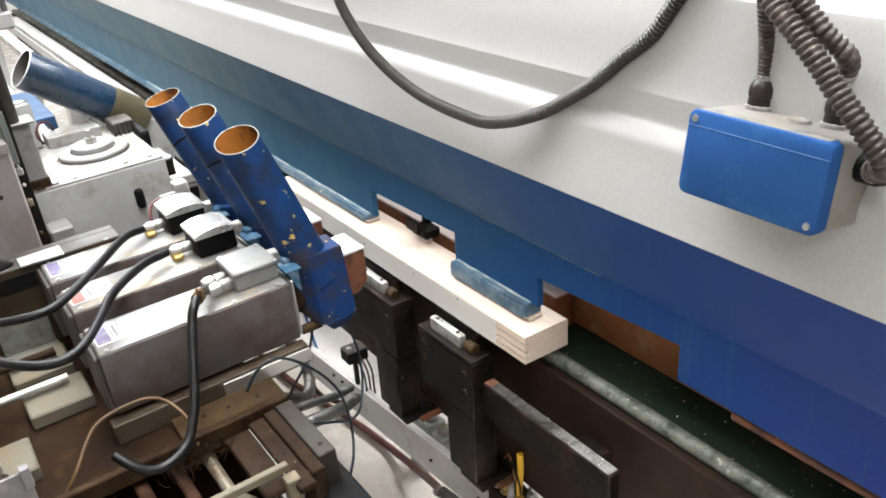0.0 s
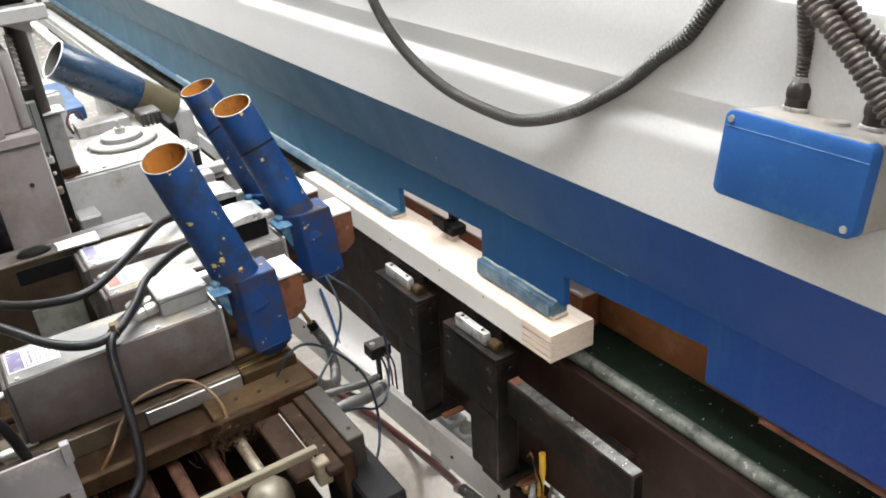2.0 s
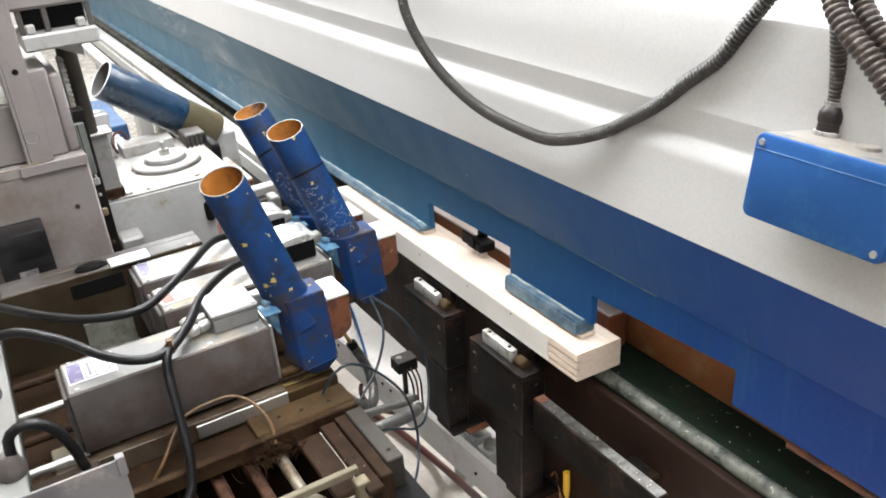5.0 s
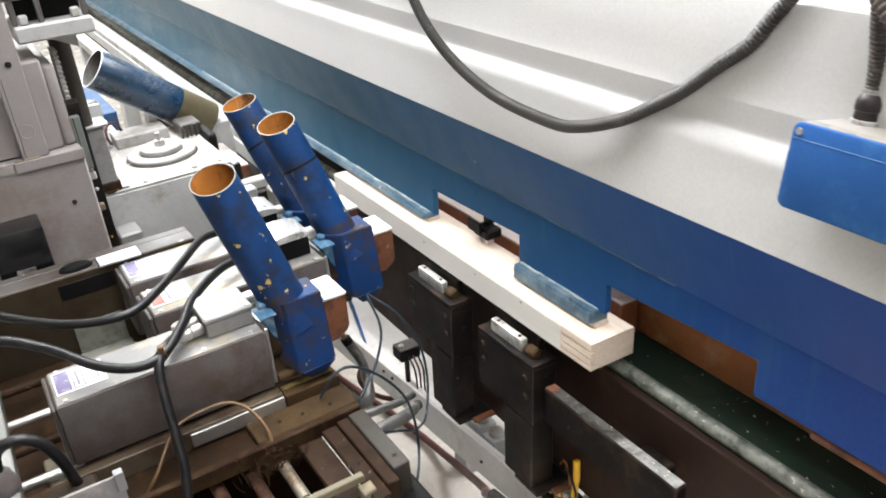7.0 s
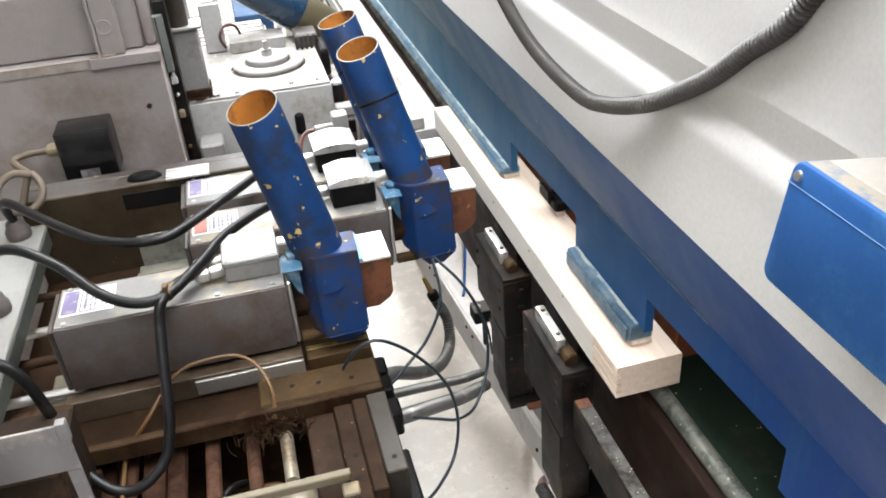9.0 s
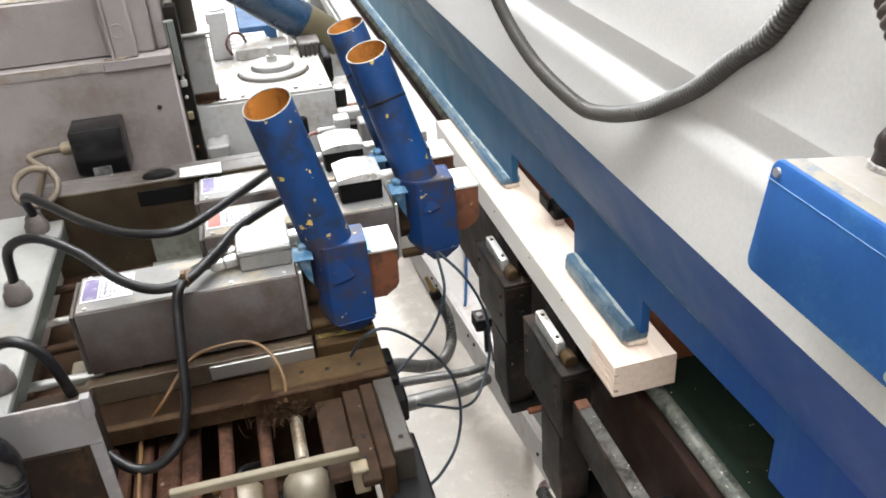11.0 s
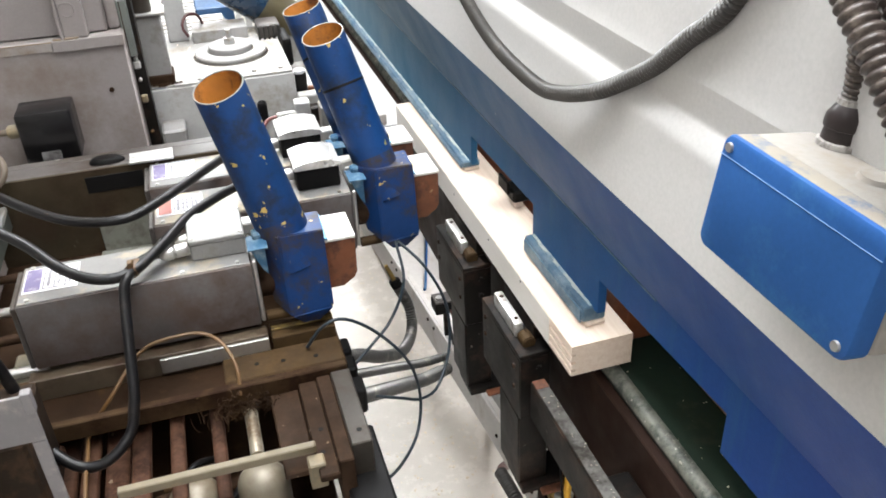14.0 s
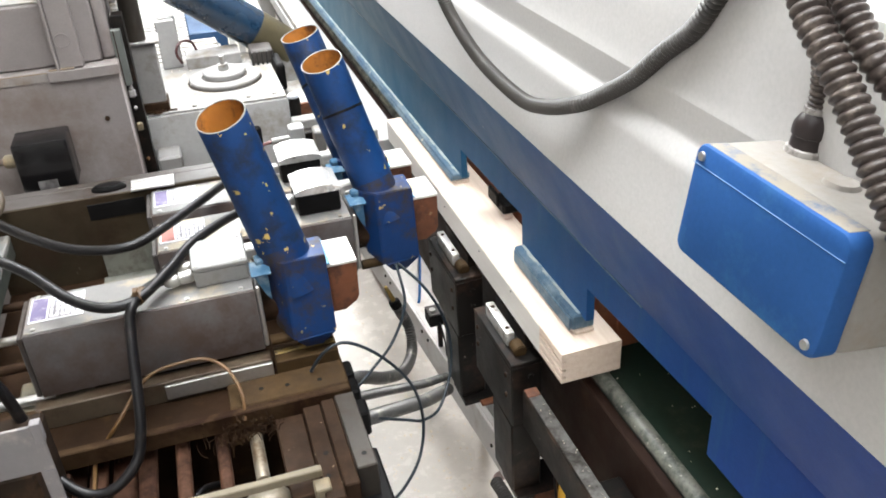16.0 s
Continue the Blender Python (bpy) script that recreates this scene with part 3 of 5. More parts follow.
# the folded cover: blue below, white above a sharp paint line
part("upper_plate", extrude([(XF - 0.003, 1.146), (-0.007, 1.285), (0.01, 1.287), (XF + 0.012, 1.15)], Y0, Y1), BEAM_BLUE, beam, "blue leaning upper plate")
shell = [(-0.0085, 1.2855), (-0.0052, 1.325), (-0.0024, 1.352), (-0.0012, 1.366), (-0.001, 1.382), (-0.0003, 1.388), (0.0012, 1.3925), (0.0068, 1.4035), (0.0088, 1.4065), (0.0098, 1.408), (0.0103, 1.411), (0.0101, 1.417), (0.0098, 1.421), (0.0087, 1.4425), (0.00865, 1.4432), (0.0087, 1.4438), (0.009, 1.445), (0.0108, 1.457), (0.0138, 1.49), (0.0175, 1.548), (0.020, 1.556), (0.028, 1.561), (0.5, 1.60)]
part("white_cover", extrude(shell + [(x + 0.003, z - 0.003) for x, z in reversed(shell)], Y0, Y1), WHITE_PAINT, beam, "white enamelled cover with a pressed groove", smooth=True)
for y in (-1.6, -0.75, 1.45, 2.6, 3.8):
    part("inner_rib", box(0.064, 0.48, y, y + 0.012, 1.12, 1.37, 0.001), FRAME_GREY, beam)
for y0, y1, top in ((0.037, 0.252, 1.031), (0.566, Y1, 1.019)):
    pad = part("press_pad", box(0.033, 0.068, y0, y1, 1.006, top, 0.0025), PAD_BLUE, beam, "worn scuffed blue press pad", smooth=True)
    part("pad_lip", box(0.0305, 0.0335, y0 + 0.004, y1 - 0.003, 1.0045, top - 0.005, 0.001), PAD_BLUE, pad)
    line_x = bmesh.new()
    q = y0 + 0.003
    while q < min(y1, y0 + 1.6) - 0.02:
        w = random.uniform(0.008, 0.03)
        box(0.0478 - random.uniform(0.002, 0.006), 0.0478, q, q + w + 0.001, top - 0.0008, top + random.uniform(0.0006, 0.0022), 0.0004, bm=line_x)
        q += w
    part("rubbed_dust", line_x, SCUFF, pad, "pale rubbed dust along the joint")
    part("pad_shim", box(0.036, 0.066, y0 - 0.004, y1, 1.0006, 1.0065, 0.001), PINE, pad, "bare wood shim under the pad")

# ---- the timber ----
outline = [(0.0, 0.9490), (0.0, 0.9560), (0.007, 0.9560), (0.007, 0.9602), (0.0, 0.9602), (0.0, 0.9690), (0.007, 0.9690), (0.007, 0.9732), (0.0, 0.9732),
           (0.0, 0.9825), (0.007, 0.9825), (0.007, 0.9867), (0.0, 0.9867), (0.0, 0.9985), (0.0012, 1.0), (0.091, 1.0), (0.0922, 0.999), (0.0922, 0.949)]
timber = thing("timber_bar", (0.046, 0.46, 0.949), "pale planed pine bar with grooved end clamped under the beam", "timber")
plain = [(0.0 if abs(x - 0.007) < 1e-6 else x, z) for x, z in outline]
stick = bmesh.new()
rings = [[stick.verts.new((x, y, z)) for x, z in sec] for y, sec in ((0.0, outline), (0.074, outline), (0.0744, plain), (0.955, plain))]
for r0, r1 in zip(rings, rings[1:]):
    for k in range(len(r0)):
        stick.faces.new((r0[k], r0[k - 1], r1[k - 1], r1[k]))
stick.faces.new(rings[0])
stick.faces.new(rings[-1][::-1])
part("side_face", box(-0.0006, -0.0001, 0.076, 0.955, 0.9495, 0.998, 0), PINE_PALE, timber, "whitish planed side face")
part("grooved_bar", stick, PINE, timber, "planed bar with three grooves at its end")
for k, (kx, ky) in enumerate(((0.0, 0.185), (0.0, 0.33), (0.0, 0.52))):
    part("nail_hole", rod((-0.0012, ky, 0.992 - 0.006 * k), (0.003, ky, 0.992 - 0.006 * k), 0.0018, sides=10), BLACK_PLASTIC, timber)

# ---- the bed behind and under the timber ----
bed = thing("machine_bed", (0.2, 1.0, FLOOR), "dark green machine bed with a worn bright edge", "machine bed")
part("top_plate", box(0.066, 0.35, Y0, Y1, 0.90, 0.935, 0.002), GREEN_BED, bed, "dark green painted bed top with chips")
# pale from wear, and from a gloss highlight put into the colour
part("worn_edge", rod((0.075, Y0, 0.925), (0.075, Y1, 0.925), 0.0125, sides=24), WORN_RAIL, bed, "worn rounded edge with its highlight in the colour", smooth=True)
part("front_plate", box(0.05, 0.066, Y0, Y1, 0.62, 0.915, 0.002), BED_FRONT, bed, "dark brown front plate")
for y in (-1.6, 1.9, 4.2):
    part("leg", box(0.26, 0.345, y, y + 0.12, FLOOR, 0.90, 0.004), BED_FRONT, bed)
fence = thing("side_fence", (0.14, 1.5, 0.935), "red-brown painted fence bar with a pale top", "fence")
part("bar", box(0.117, 0.158, 0.058, 3.2, 0.9352, 1.003, 0.002), RED_BROWN, fence)
part("top_strip", box(0.1165, 0.158, 0.057, 3.2, 1.0032, 1.0075, 0.001), FENCE_TOP, fence, "pale worn top")
back = thing("back_strip", (0.18, -0.6, 0.935), "rust-brown back strip along the bed", "strip")
part("strip", box(0.163, 0.19, Y0, 0.3, 0.9352, 1.06, 0.002), ORANGE_BROWN, back)
sensor = thing("slot_sensor", (0.09, 0.46, 1.0), "small black sensor with a pale square tip in the slot", "sensor")
part("body", box(0.066, 0.104, 0.385, 0.435, 1.012, 1.034, 0.004), BLACK_PLASTIC, sensor)
part("tip", box(0.071, 0.087, 0.39, 0.408, 1.0005, 1.0135, 0.002), FENCE_TOP, sensor, "pale square tip")
part("arm", box(0.088, 0.104, 0.41, 0.43, 1.034, 1.10, 0.002), BLACK_PLASTIC, sensor)
part("latch", box(0.062, 0.069, 0.405, 0.45, 1.02, 1.045, 0.002), BLACK_PLASTIC, sensor)

long_bar = thing("black_guide_bar", (-0.005, -0.07, 0.82), "black steel guide bar with a worn top edge", "guide bar")
part("bar", box(-0.022, 0.002, -0.214, 0.092, 0.80, 0.872, 0.003), BLACK_STEEL, long_bar, smooth=True)
part("worn_top", box(-0.020, 0.0005, -0.211, 0.07, 0.8722, 0.8735, 0.0005), BAR_TOP, long_bar, "worn bare top")
part("rusty_end", box(-0.0202, 0.0007, 0.0702, 0.09, 0.8722, 0.8737, 0.0005), RUST, long_bar, "rust at the bar's end")
part("bracket", box(0.0022, 0.0495, -0.15, -0.09, 0.78, 0.84, 0.003), BLACK_STEEL, long_bar)


def clamp(y, dx=0.0):
    """A black support clamp with its silver wear strip; y: its near face."""
    c = thing("support_clamp", (dx, y + 0.08, 0.66), "black steel support clamp with a silver wear strip under the timber", "clamp", "support clamps")
    part("block", box(-0.032 + dx, 0.02 + dx, y, y + 0.169, 0.782, 0.9, 0.002), BLACK_STEEL, c, smooth=True)
    part("cap_plate", box(-0.0325 + dx, 0.0205 + dx, y - 0.0005, y + 0.1695, 0.9002, 0.9085, 0.0015), BLACK_STEEL, c, "rubbed black cap plate", smooth=True)
    part("column", box(-0.032 + dx, 0.02 + dx, y + 0.004, y + 0.09, 0.632, 0.7818, 0.003), BLACK_STEEL, c, smooth=True)
    part("foot", box(-0.03 + dx, 0.0495, y - 0.012, y + 0.06, 0.62, 0.6318, 0.002), BLACK_STEEL, c)
    part("foot_edge", box(0.0 + dx, 0.0492, y - 0.028, y - 0.0124, 0.622, 0.63, 0.002), RUST, c, "rusty orange foot edge")
    part("jaw", box(0.004 + dx, 0.0195 + dx, y + 0.03, y + 0.16, 0.9087, 0.938, 0.002), BLACK_STEEL, c)
    bar = box(-0.021 + dx, -0.006 + dx, y + 0.047, y + 0.142, 0.9087, 0.934, 0.003, 2)
    part("wear_strip", bar, STRIP_METAL, c, "scratched silver wear strip", smooth=True)
    for sy in (0.062, 0.125):
        part("strip_screw", rod((-0.0135 + dx, y + sy, 0.934), (-0.0135 + dx, y + sy, 0.9352), 0.0035, sides=10), GRIMY_STEEL, c)
    part("roller", rod((-0.008 + dx, y + 0.018, 0.9145), (-0.008 + dx, y + 0.044, 0.9145), 0.0112, sides=16, bevel=0.002), YELLOW_GRIME, c, "rusty brown roller", smooth=True)
    for sy, sz in ((0.152, 0.88), (0.152, 0.845), (0.022, 0.875), (0.022, 0.835)):
        part("bolt_recess", rod((-0.0319 + dx, y + sy, sz), (-0.0324 + dx, y + sy, sz), 0.0075, sides=16), SCUFFED_TOP, c)
        screw((-0.032 + dx, y + sy, sz), 0.0048, (-1, 0, 0), c, GRIMY_STEEL)
    for sz in (0.88, 0.845):
        screw((0.0 + dx, y, sz), 0.005, (0, -1, 0), c, BLACK_STEEL)
    return c


clamp(0.11)
clamp(0.372, -0.002)

base = thing("base_frame", (0.05, 1.0, FLOOR), "light grey sheet-metal base frame beside the bed", "frame")
skew = Matrix.Translation((0.05, 0, 0)) @ Matrix.Rotation(radians(3.9), 4, "Z")
part("side_plate", local(box(-0.006, 0.0, -0.3, 2.2, 0.458, 0.545, 0.0015), skew), TRAY_WHITE, base, "light grey side plate with bolts")
part("top_flange", local(box(0.0002, 0.012, -0.3, 2.2, 0.537, 0.545, 0.001), skew), TRAY_WHITE, base, "pale worn top flange")
part("inner_tray", local(box(0.0125, 0.3, -0.3, 2.2, 0.46, 0.468, 0.001), skew), TRAY_WHITE, base, "dusty pale tray")
for y in (0.2, 0.36, 0.72, 0.76, 1.0, 1.04, 1.3):
    part("plate_bolt", local(rod((-0.006, y, 0.525 if y > 0.5 else 0.5), (-0.009, y, 0.525 if y > 0.5 else 0.5), 0.004, sides=10), skew), GRIMY_STEEL, base)
for y in (-0.2, 0.75, 1.9):
    part("foot_post", box(0.2, 0.26, y - 0.03, y + 0.03, FLOOR, 0.46, 0.003), FRAME_GREY, base)
stripe = thing("blue_air_hose", (0.06, 1.05, 0.468), "blue air hose lying along the pale tray", "hose")
part("tube", sweep([(0.14, 1.3, 0.473), (0.109, 1.185, 0.473), (0.05, 0.99, 0.473), (0.035, 0.95, 0.473)], 0.0038, sides=10), LID_BLUE, stripe, smooth=True)


def fitting(y, x=0.066, size=0.034, material=None):
    f = thing("pneumatic_fitting", (x, y, 0.468), "small grey pneumatic valve block on the base frame", "valve", "valves on the frame")
    part("block", box(x - size / 2, x + size / 2, y - size / 2, y + size / 2, 0.468, 0.468 + size * 1.7, 0.003), material or FRAME_GREY, f, smooth=True)
    part("cap", rod((x, y, 0.468 + size * 1.7), (x, y, 0.468 + size * 2.0), size * 0.36, sides=20, bevel=0.001), STEEL, f, "round steel cap", smooth=True)
    return f


for y, x, size in ((0.50, 0.064, 0.036), (0.425, 0.068, 0.048), (0.368, 0.066, 0.046), (0.30, 0.07, 0.036)):
    fitting(y, x, size)
manifold = thing("air_manifold", (0.05, 0.09, 0.468), "grimy air manifold crowded with steel and brass fittings", "manifold")
part("body", box(0.018, 0.072, 0.03, 0.15, 0.468, 0.585, 0.004), GRIMY_STEEL, manifold)
for x, y, r, h, mat in ((0.03, 0.13, 0.008, 0.035, STEEL), (0.048, 0.12, 0.010, 0.028, FRAME_GREY), (0.03, 0.105, 0.009, 0.022, BRASS), (0.055, 0.098, 0.007, 0.04, STEEL), (0.028, 0.085, 0.007, 0.03, FRAME_GREY), (0.06, 0.062, 0.009, 0.026, STEEL), (0.03, 0.058, 0.008, 0.02, BRASS), (0.045, 0.045, 0.007, 0.03, STEEL)):
    nipple = hexnut((x, y, 0.585), r * 1.2, 0.008)
    rod((x, y, 0.593), (x, y, 0.585 + h), r, r * 0.8, sides=14, bevel=0.0015, bm=nipple)
    part("fitting", nipple, mat, manifold, smooth=True)
for k in range(3):
    part("lead", sweep([(0.03 + 0.012 * k, 0.06 + 0.03 * k, 0.612), (0.02 + 0.012 * k, 0.05 + 0.03 * k, 0.65), (0.035 + 0.01 * k, 0.09 + 0.02 * k, 0.665), (0.049, 0.11 + 0.02 * k, 0.64)], 0.0022, sides=8), (CABLE_BLACK, ORANGE_BROWN, CABLE_BLACK)[k], manifold)
valve = thing("black_valve", (0.009, 0.65, 0.468), "small black valve on a post with thin leads", "valve")
part("body", box(-0.02, 0.034, 0.632, 0.675, 0.622, 0.651, 0.003), BLACK_PLASTIC, valve)
part("top_plate", box(-0.019, 0.033, 0.633, 0.674, 0.6512, 0.6545, 0.001), CHANNEL_GREY, valve, "grey top plate")
part("nose", rod((-0.008, 0.65, 0.6512), (-0.008, 0.65, 0.66), 0.007, sides=14), STEEL, valve)
part("post", box(0.004, 0.014, 0.655, 0.665, 0.468, 0.6215, 0.001), BLACK_STEEL, valve)
for k in range(3):
    part("lead", sweep([(0.002 + 0.011 * k, 0.634, 0.632), (0.006 + 0.011 * k, 0.615, 0.60), (0.012 + 0.01 * k, 0.62, 0.54), (0.02 + 0.01 * k, 0.63, 0.472)], 0.0025, sides=8), (CABLE_BLACK, RED_HOSE, CABLE_BLACK)[k], valve)


def hose(name, points, radius, material, label, ribs=None, sides=14, category="hose", group=""):
    at = Vector(points[0])
    h = thing(name, at, label, category, group)
    part("tube", sweep(points, radius, sides=sides, ribs=ribs), material, h, smooth=True)
    if name == "conduit" and material is CONDUIT_GREY:
        for p, q in ((points[0], points[1]), (points[-1], points[-2])):
            p, q = Vector(p), Vector(q)
            part("end_cuff", rod(p, p + (q - p).normalized() * 0.014, radius * 1.35, sides=16, bevel=0.002), BLACK_PLASTIC, h, "black end cuff", smooth=True)
    elif name == "conduit":
        p, q = Vector(points[0]), Vector(points[1])
        part("end_cuff", rod(p, p + (q - p).normalized() * 0.009, radius * 1.22, sides=16, bevel=0.002), CLOUDY_RING, h, "cloudy pale end cuff", smooth=True)
    return h


hose("yellow_hose", [(0.042, 0.08, 0.585), (0.04, 0.074, 0.63), (0.04, 0.07, 0.66), (0.043, 0.075, 0.7)], 0.0065, YELLOW_HOSE, "short bright yellow air hose between fittings")
hose("red_hose", [(0.09, 1.11, 0.30), (0.066, 1.09, 0.30), (0.05, 1.05, 0.295), (0.053, 1.0, 0.29), (0.075, 0.95, 0.29), (0.10, 0.91, 0.30), (0.14, 0.87, 0.33), (0.19, 0.83, 0.4), (0.2, 0.81, 0.458)], 0.0075, RED_HOSE, "dull red rubber hose curling under the tray")
coupled = hose("floor_hose", [(0.08, 1.95, 0.115), (0.085, 1.65, 0.115), (0.1, 1.4, 0.115), (0.132, 1.2, 0.115), (0.163, 1.03, 0.118), (0.18, 0.845, 0.125), (0.155, 0.65, 0.19), (0.098, 0.474, 0.295), (0.036, 0.372, 0.39), (0.008, 0.30, 0.455)], 0.0105, RED_HOSE, "brown-red hose lying on the floor and rising to a coupling")
part("coupling", sweep([(0.005, 0.30, 0.458), (0.006, 0.27, 0.462), (0.007, 0.22, 0.466), (0.01, 0.15, 0.46)], 0.0115, sides=14, ribs=(0.008, 0.004)), CONDUIT_GREY, coupled, "grey ribbed coupling", smooth=True)

# ---- junction box and conduits on the cover ----
jm = pose(-0.008, -0.421, 1.42, 0, 8, 0)
junction = thing("junction_box", jm, "junction box with bright blue lid and dusty grey body", "junction box")


part("body", local(box(-0.036, 0.032, -0.078, 0.078, -0.05, 0.036, 0.006, 3), jm), BOX_DUSTY, junction, "dust-covered grey plastic body", smooth=True)
lid = part("lid", local(slab(-0.056, -0.0362, -0.079, 0.079, -0.051, 0.037, 0.009, 0.003), jm), LID_BLUE, junction, "bright blue lid", smooth=True)
part("lid_dust", local(box(-0.0525, -0.0364, -0.071, 0.071, 0.0366, 0.0373, 0.0002), jm), LID_DUST, lid, "dust settled on the lid edge")
part("lid_ridge", local(box(-0.0566, -0.0555, -0.0785, 0.0785, 0.0206, 0.0213, 0.0003), jm), RIDGE_BLUE, lid, "pale scuffed ridge")
for sy, sz in ((0.070, 0.028), (-0.070, -0.042)):
    a = jm @ Vector((-0.0555, sy, sz))
    screw(a, 0.0042, jm.to_3x3() @ Vector((-1, 0, 0)), lid, STEEL)
for sy in (0.043, -0.042):
    gm = jm @ pose(0.0145, sy + 0.005, 0.0358, 0, 0, 0)
    part("cable_gland", local(lathe([(0.0, 0.0), (0.0128, 0.0), (0.0132, 0.003), (0.0124, 0.013), (0.0136, 0.0135), (0.014, 0.016), (0.0138, 0.0225), (0.0115, 0.027), (0.0095, 0.030), (0.0, 0.030)], 10), gm), GLAND_BROWN, junction, "dark brown plastic gland", smooth=True)
    part("gland_ring", local(lathe([(0.0125, 0.0048), (0.0148, 0.004), (0.0155, 0.0012), (0.015, -0.001)], 18), gm), CLOUDY_RING, junction, "cloudy pale sealing ring", smooth=True)
part("side_gland", local(lathe([(0.0, 0.0), (0.014, 0.0), (0.014, 0.02), (0.01, 0.03), (0.0, 0.03)], 10), jm @ pose(-0.002, -0.077, 0.01, 90, 0, 0)), BLACK_PLASTIC, junction, smooth=True)
part("blank_plug", local(lathe([(0.0, 0.003), (0.011, 0.003), (0.013, 0.0)], 24), jm @ pose(-0.002, -0.008, 0.0362)), BOX_DUSTY, junction, smooth=True)

GREY_C, BROWN_C = "ribbed grey flexible conduit hanging in a loop over the cover", "dusty dark ribbed conduit rising from the junction box"
hose("conduit", [(0.02, 0.56, 1.70), (-0.012, 0.50, 1.56), (-0.028, 0.457, 1.487), (-0.03, 0.361, 1.413), (-0.03, 0.225, 1.3665), (-0.03, 0.074, 1.355), (-0.022, 0.011, 1.362), (-0.012, -0.055, 1.386), (-0.001, -0.092, 1.408), (0.004, -0.14, 1.439), (0.0055, -0.185, 1.476), (0.008, -0.226, 1.508), (0.01, -0.254, 1.545), (0.012, -0.285, 1.585), (0.022, -0.32, 1.64)], 0.0078, CONDUIT_GREY, GREY_C, (0.0054, 0.0032), 16, "conduit", "conduits")
hose("conduit", [(0.016, -0.372, 1.480), (0.018, -0.372, 1.495), (0.016, -0.371, 1.52), (0.012, -0.369, 1.55), (0.008, -0.366, 1.59), (0.01, -0.364, 1.65)], 0.0082, CONDUIT_BROWN, BROWN_C, (0.0046, 0.0013), 16, "conduit", "conduits")
hose("conduit", [(-0.012, -0.512, 1.43), (-0.03, -0.532, 1.445), (-0.04, -0.512, 1.476), (-0.041, -0.487, 1.501), (-0.04, -0.463, 1.525), (-0.04, -0.436, 1.55), (-0.039, -0.408, 1.574), (-0.03, -0.385, 1.60), (-0.01, -0.37, 1.66)], 0.0098, CONDUIT_BROWN, BROWN_C, (0.0066, 0.0024), 20, "conduit", "conduits")
hose("conduit", [(0.006, -0.462, 1.505), (0.0, -0.468, 1.518), (-0.01, -0.468, 1.53), (-0.02, -0.454, 1.546), (-0.022, -0.44, 1.56), (-0.02, -0.42, 1.577), (-0.012, -0.4, 1.60), (0.0, -0.385, 1.66)], 0.0088, CONDUIT_BROWN, BROWN_C, (0.0066, 0.0022), 20, "conduit", "conduits")

# ---- the travelling cutting unit: carriage with three spindles ----
SLIDERS, FOLLOWERS = [], []
carriage = thing("spindle_carriage", (-0.5, 0.35, FLOOR), "grimy steel carriage table with slats and guide rods under the spindles", "machine carriage")
SLIDERS.append(carriage)
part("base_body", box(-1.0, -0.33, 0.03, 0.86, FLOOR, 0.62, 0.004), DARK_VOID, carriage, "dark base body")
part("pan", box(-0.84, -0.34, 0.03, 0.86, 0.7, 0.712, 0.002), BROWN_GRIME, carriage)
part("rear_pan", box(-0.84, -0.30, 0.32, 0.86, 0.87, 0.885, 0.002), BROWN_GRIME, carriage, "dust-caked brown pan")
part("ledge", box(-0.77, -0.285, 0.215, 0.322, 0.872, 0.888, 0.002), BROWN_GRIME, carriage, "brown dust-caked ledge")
part("ledge_lip", box(-0.77, -0.288, 0.2, 0.214, 0.868, 0.899, 0.002), TAN_GRIME, carriage, "tan grimy front strip")
part("ledge_end", box(-0.47, -0.288, 0.2145, 0.275, 0.8882, 0.9, 0.002), YELLOW_GRIME, carriage)
part("guide_end", box(-0.3895, -0.288, 0.286, 0.33, 0.8882, 0.912, 0.0015), YELLOW_GRIME, carriage, "tan stained end block")
part("yellow_strip", box(-0.3885, -0.29, 0.306, 0.3165, 0.9122, 0.9146, 0.0008), YELLOW_WORN, carriage, "worn yellow strip")
part("pan_plate", box(-0.668, -0.562, 0.66, 0.7125, 0.8855, 0.8885, 0.001), PAN_GREY, carriage, "dusty greenish grey pan plate")
part("plate_riser", box(-0.66, -0.565, 0.7092, 0.7136, 0.889, 0.955, 0.001), PAN_GREY, carriage)
part("side_beam", box(-0.316, -0.286, 0.034, 0.198, 0.80, 0.893, 0.002), FRAME_DULL, carriage, "steel side beam")
part("side_beam_inner", box(-0.338, -0.3165, 0.012, 0.198, 0.80, 0.889, 0.002), GRIMY_STEEL, carriage)
part("inner_plate", box(-0.366, -0.3385, 0.0, 0.2, 0.87, 0.882, 0.002), GRIMY_STEEL, carriage)
part("inner_plate", box(-0.41, -0.367, 0.03, 0.2, 0.86, 0.872, 0.002), GRIMY_STEEL, carriage)
for x, w, z in ((-0.748, 0.03, 0.85), (-0.709, 0.034, 0.836), (-0.672, 0.026, 0.846), (-0.637, 0.034, 0.838), (-0.602, 0.028, 0.85), (-0.55, 0.022, 0.856), (-0.492, 0.02, 0.856)):
    part("slat", box(x - w / 2, x + w / 2, 0.03, 0.27, z - 0.016, z, 0.007, 3), SLAT_RUST, carriage)
    part("slat_bolt", rod((x, 0.085, z), (x, 0.085, z + 0.003), 0.0045, sides=10), BLACK_STEEL, carriage)
for x, drop in ((-0.735, 0.0), (-0.712, 0.012)):
    part("lug", box(x - 0.008, x + 0.008, 0.186, 0.1985, 0.832 - drop, 0.868, 0.003), SLAT_RUST, carriage)
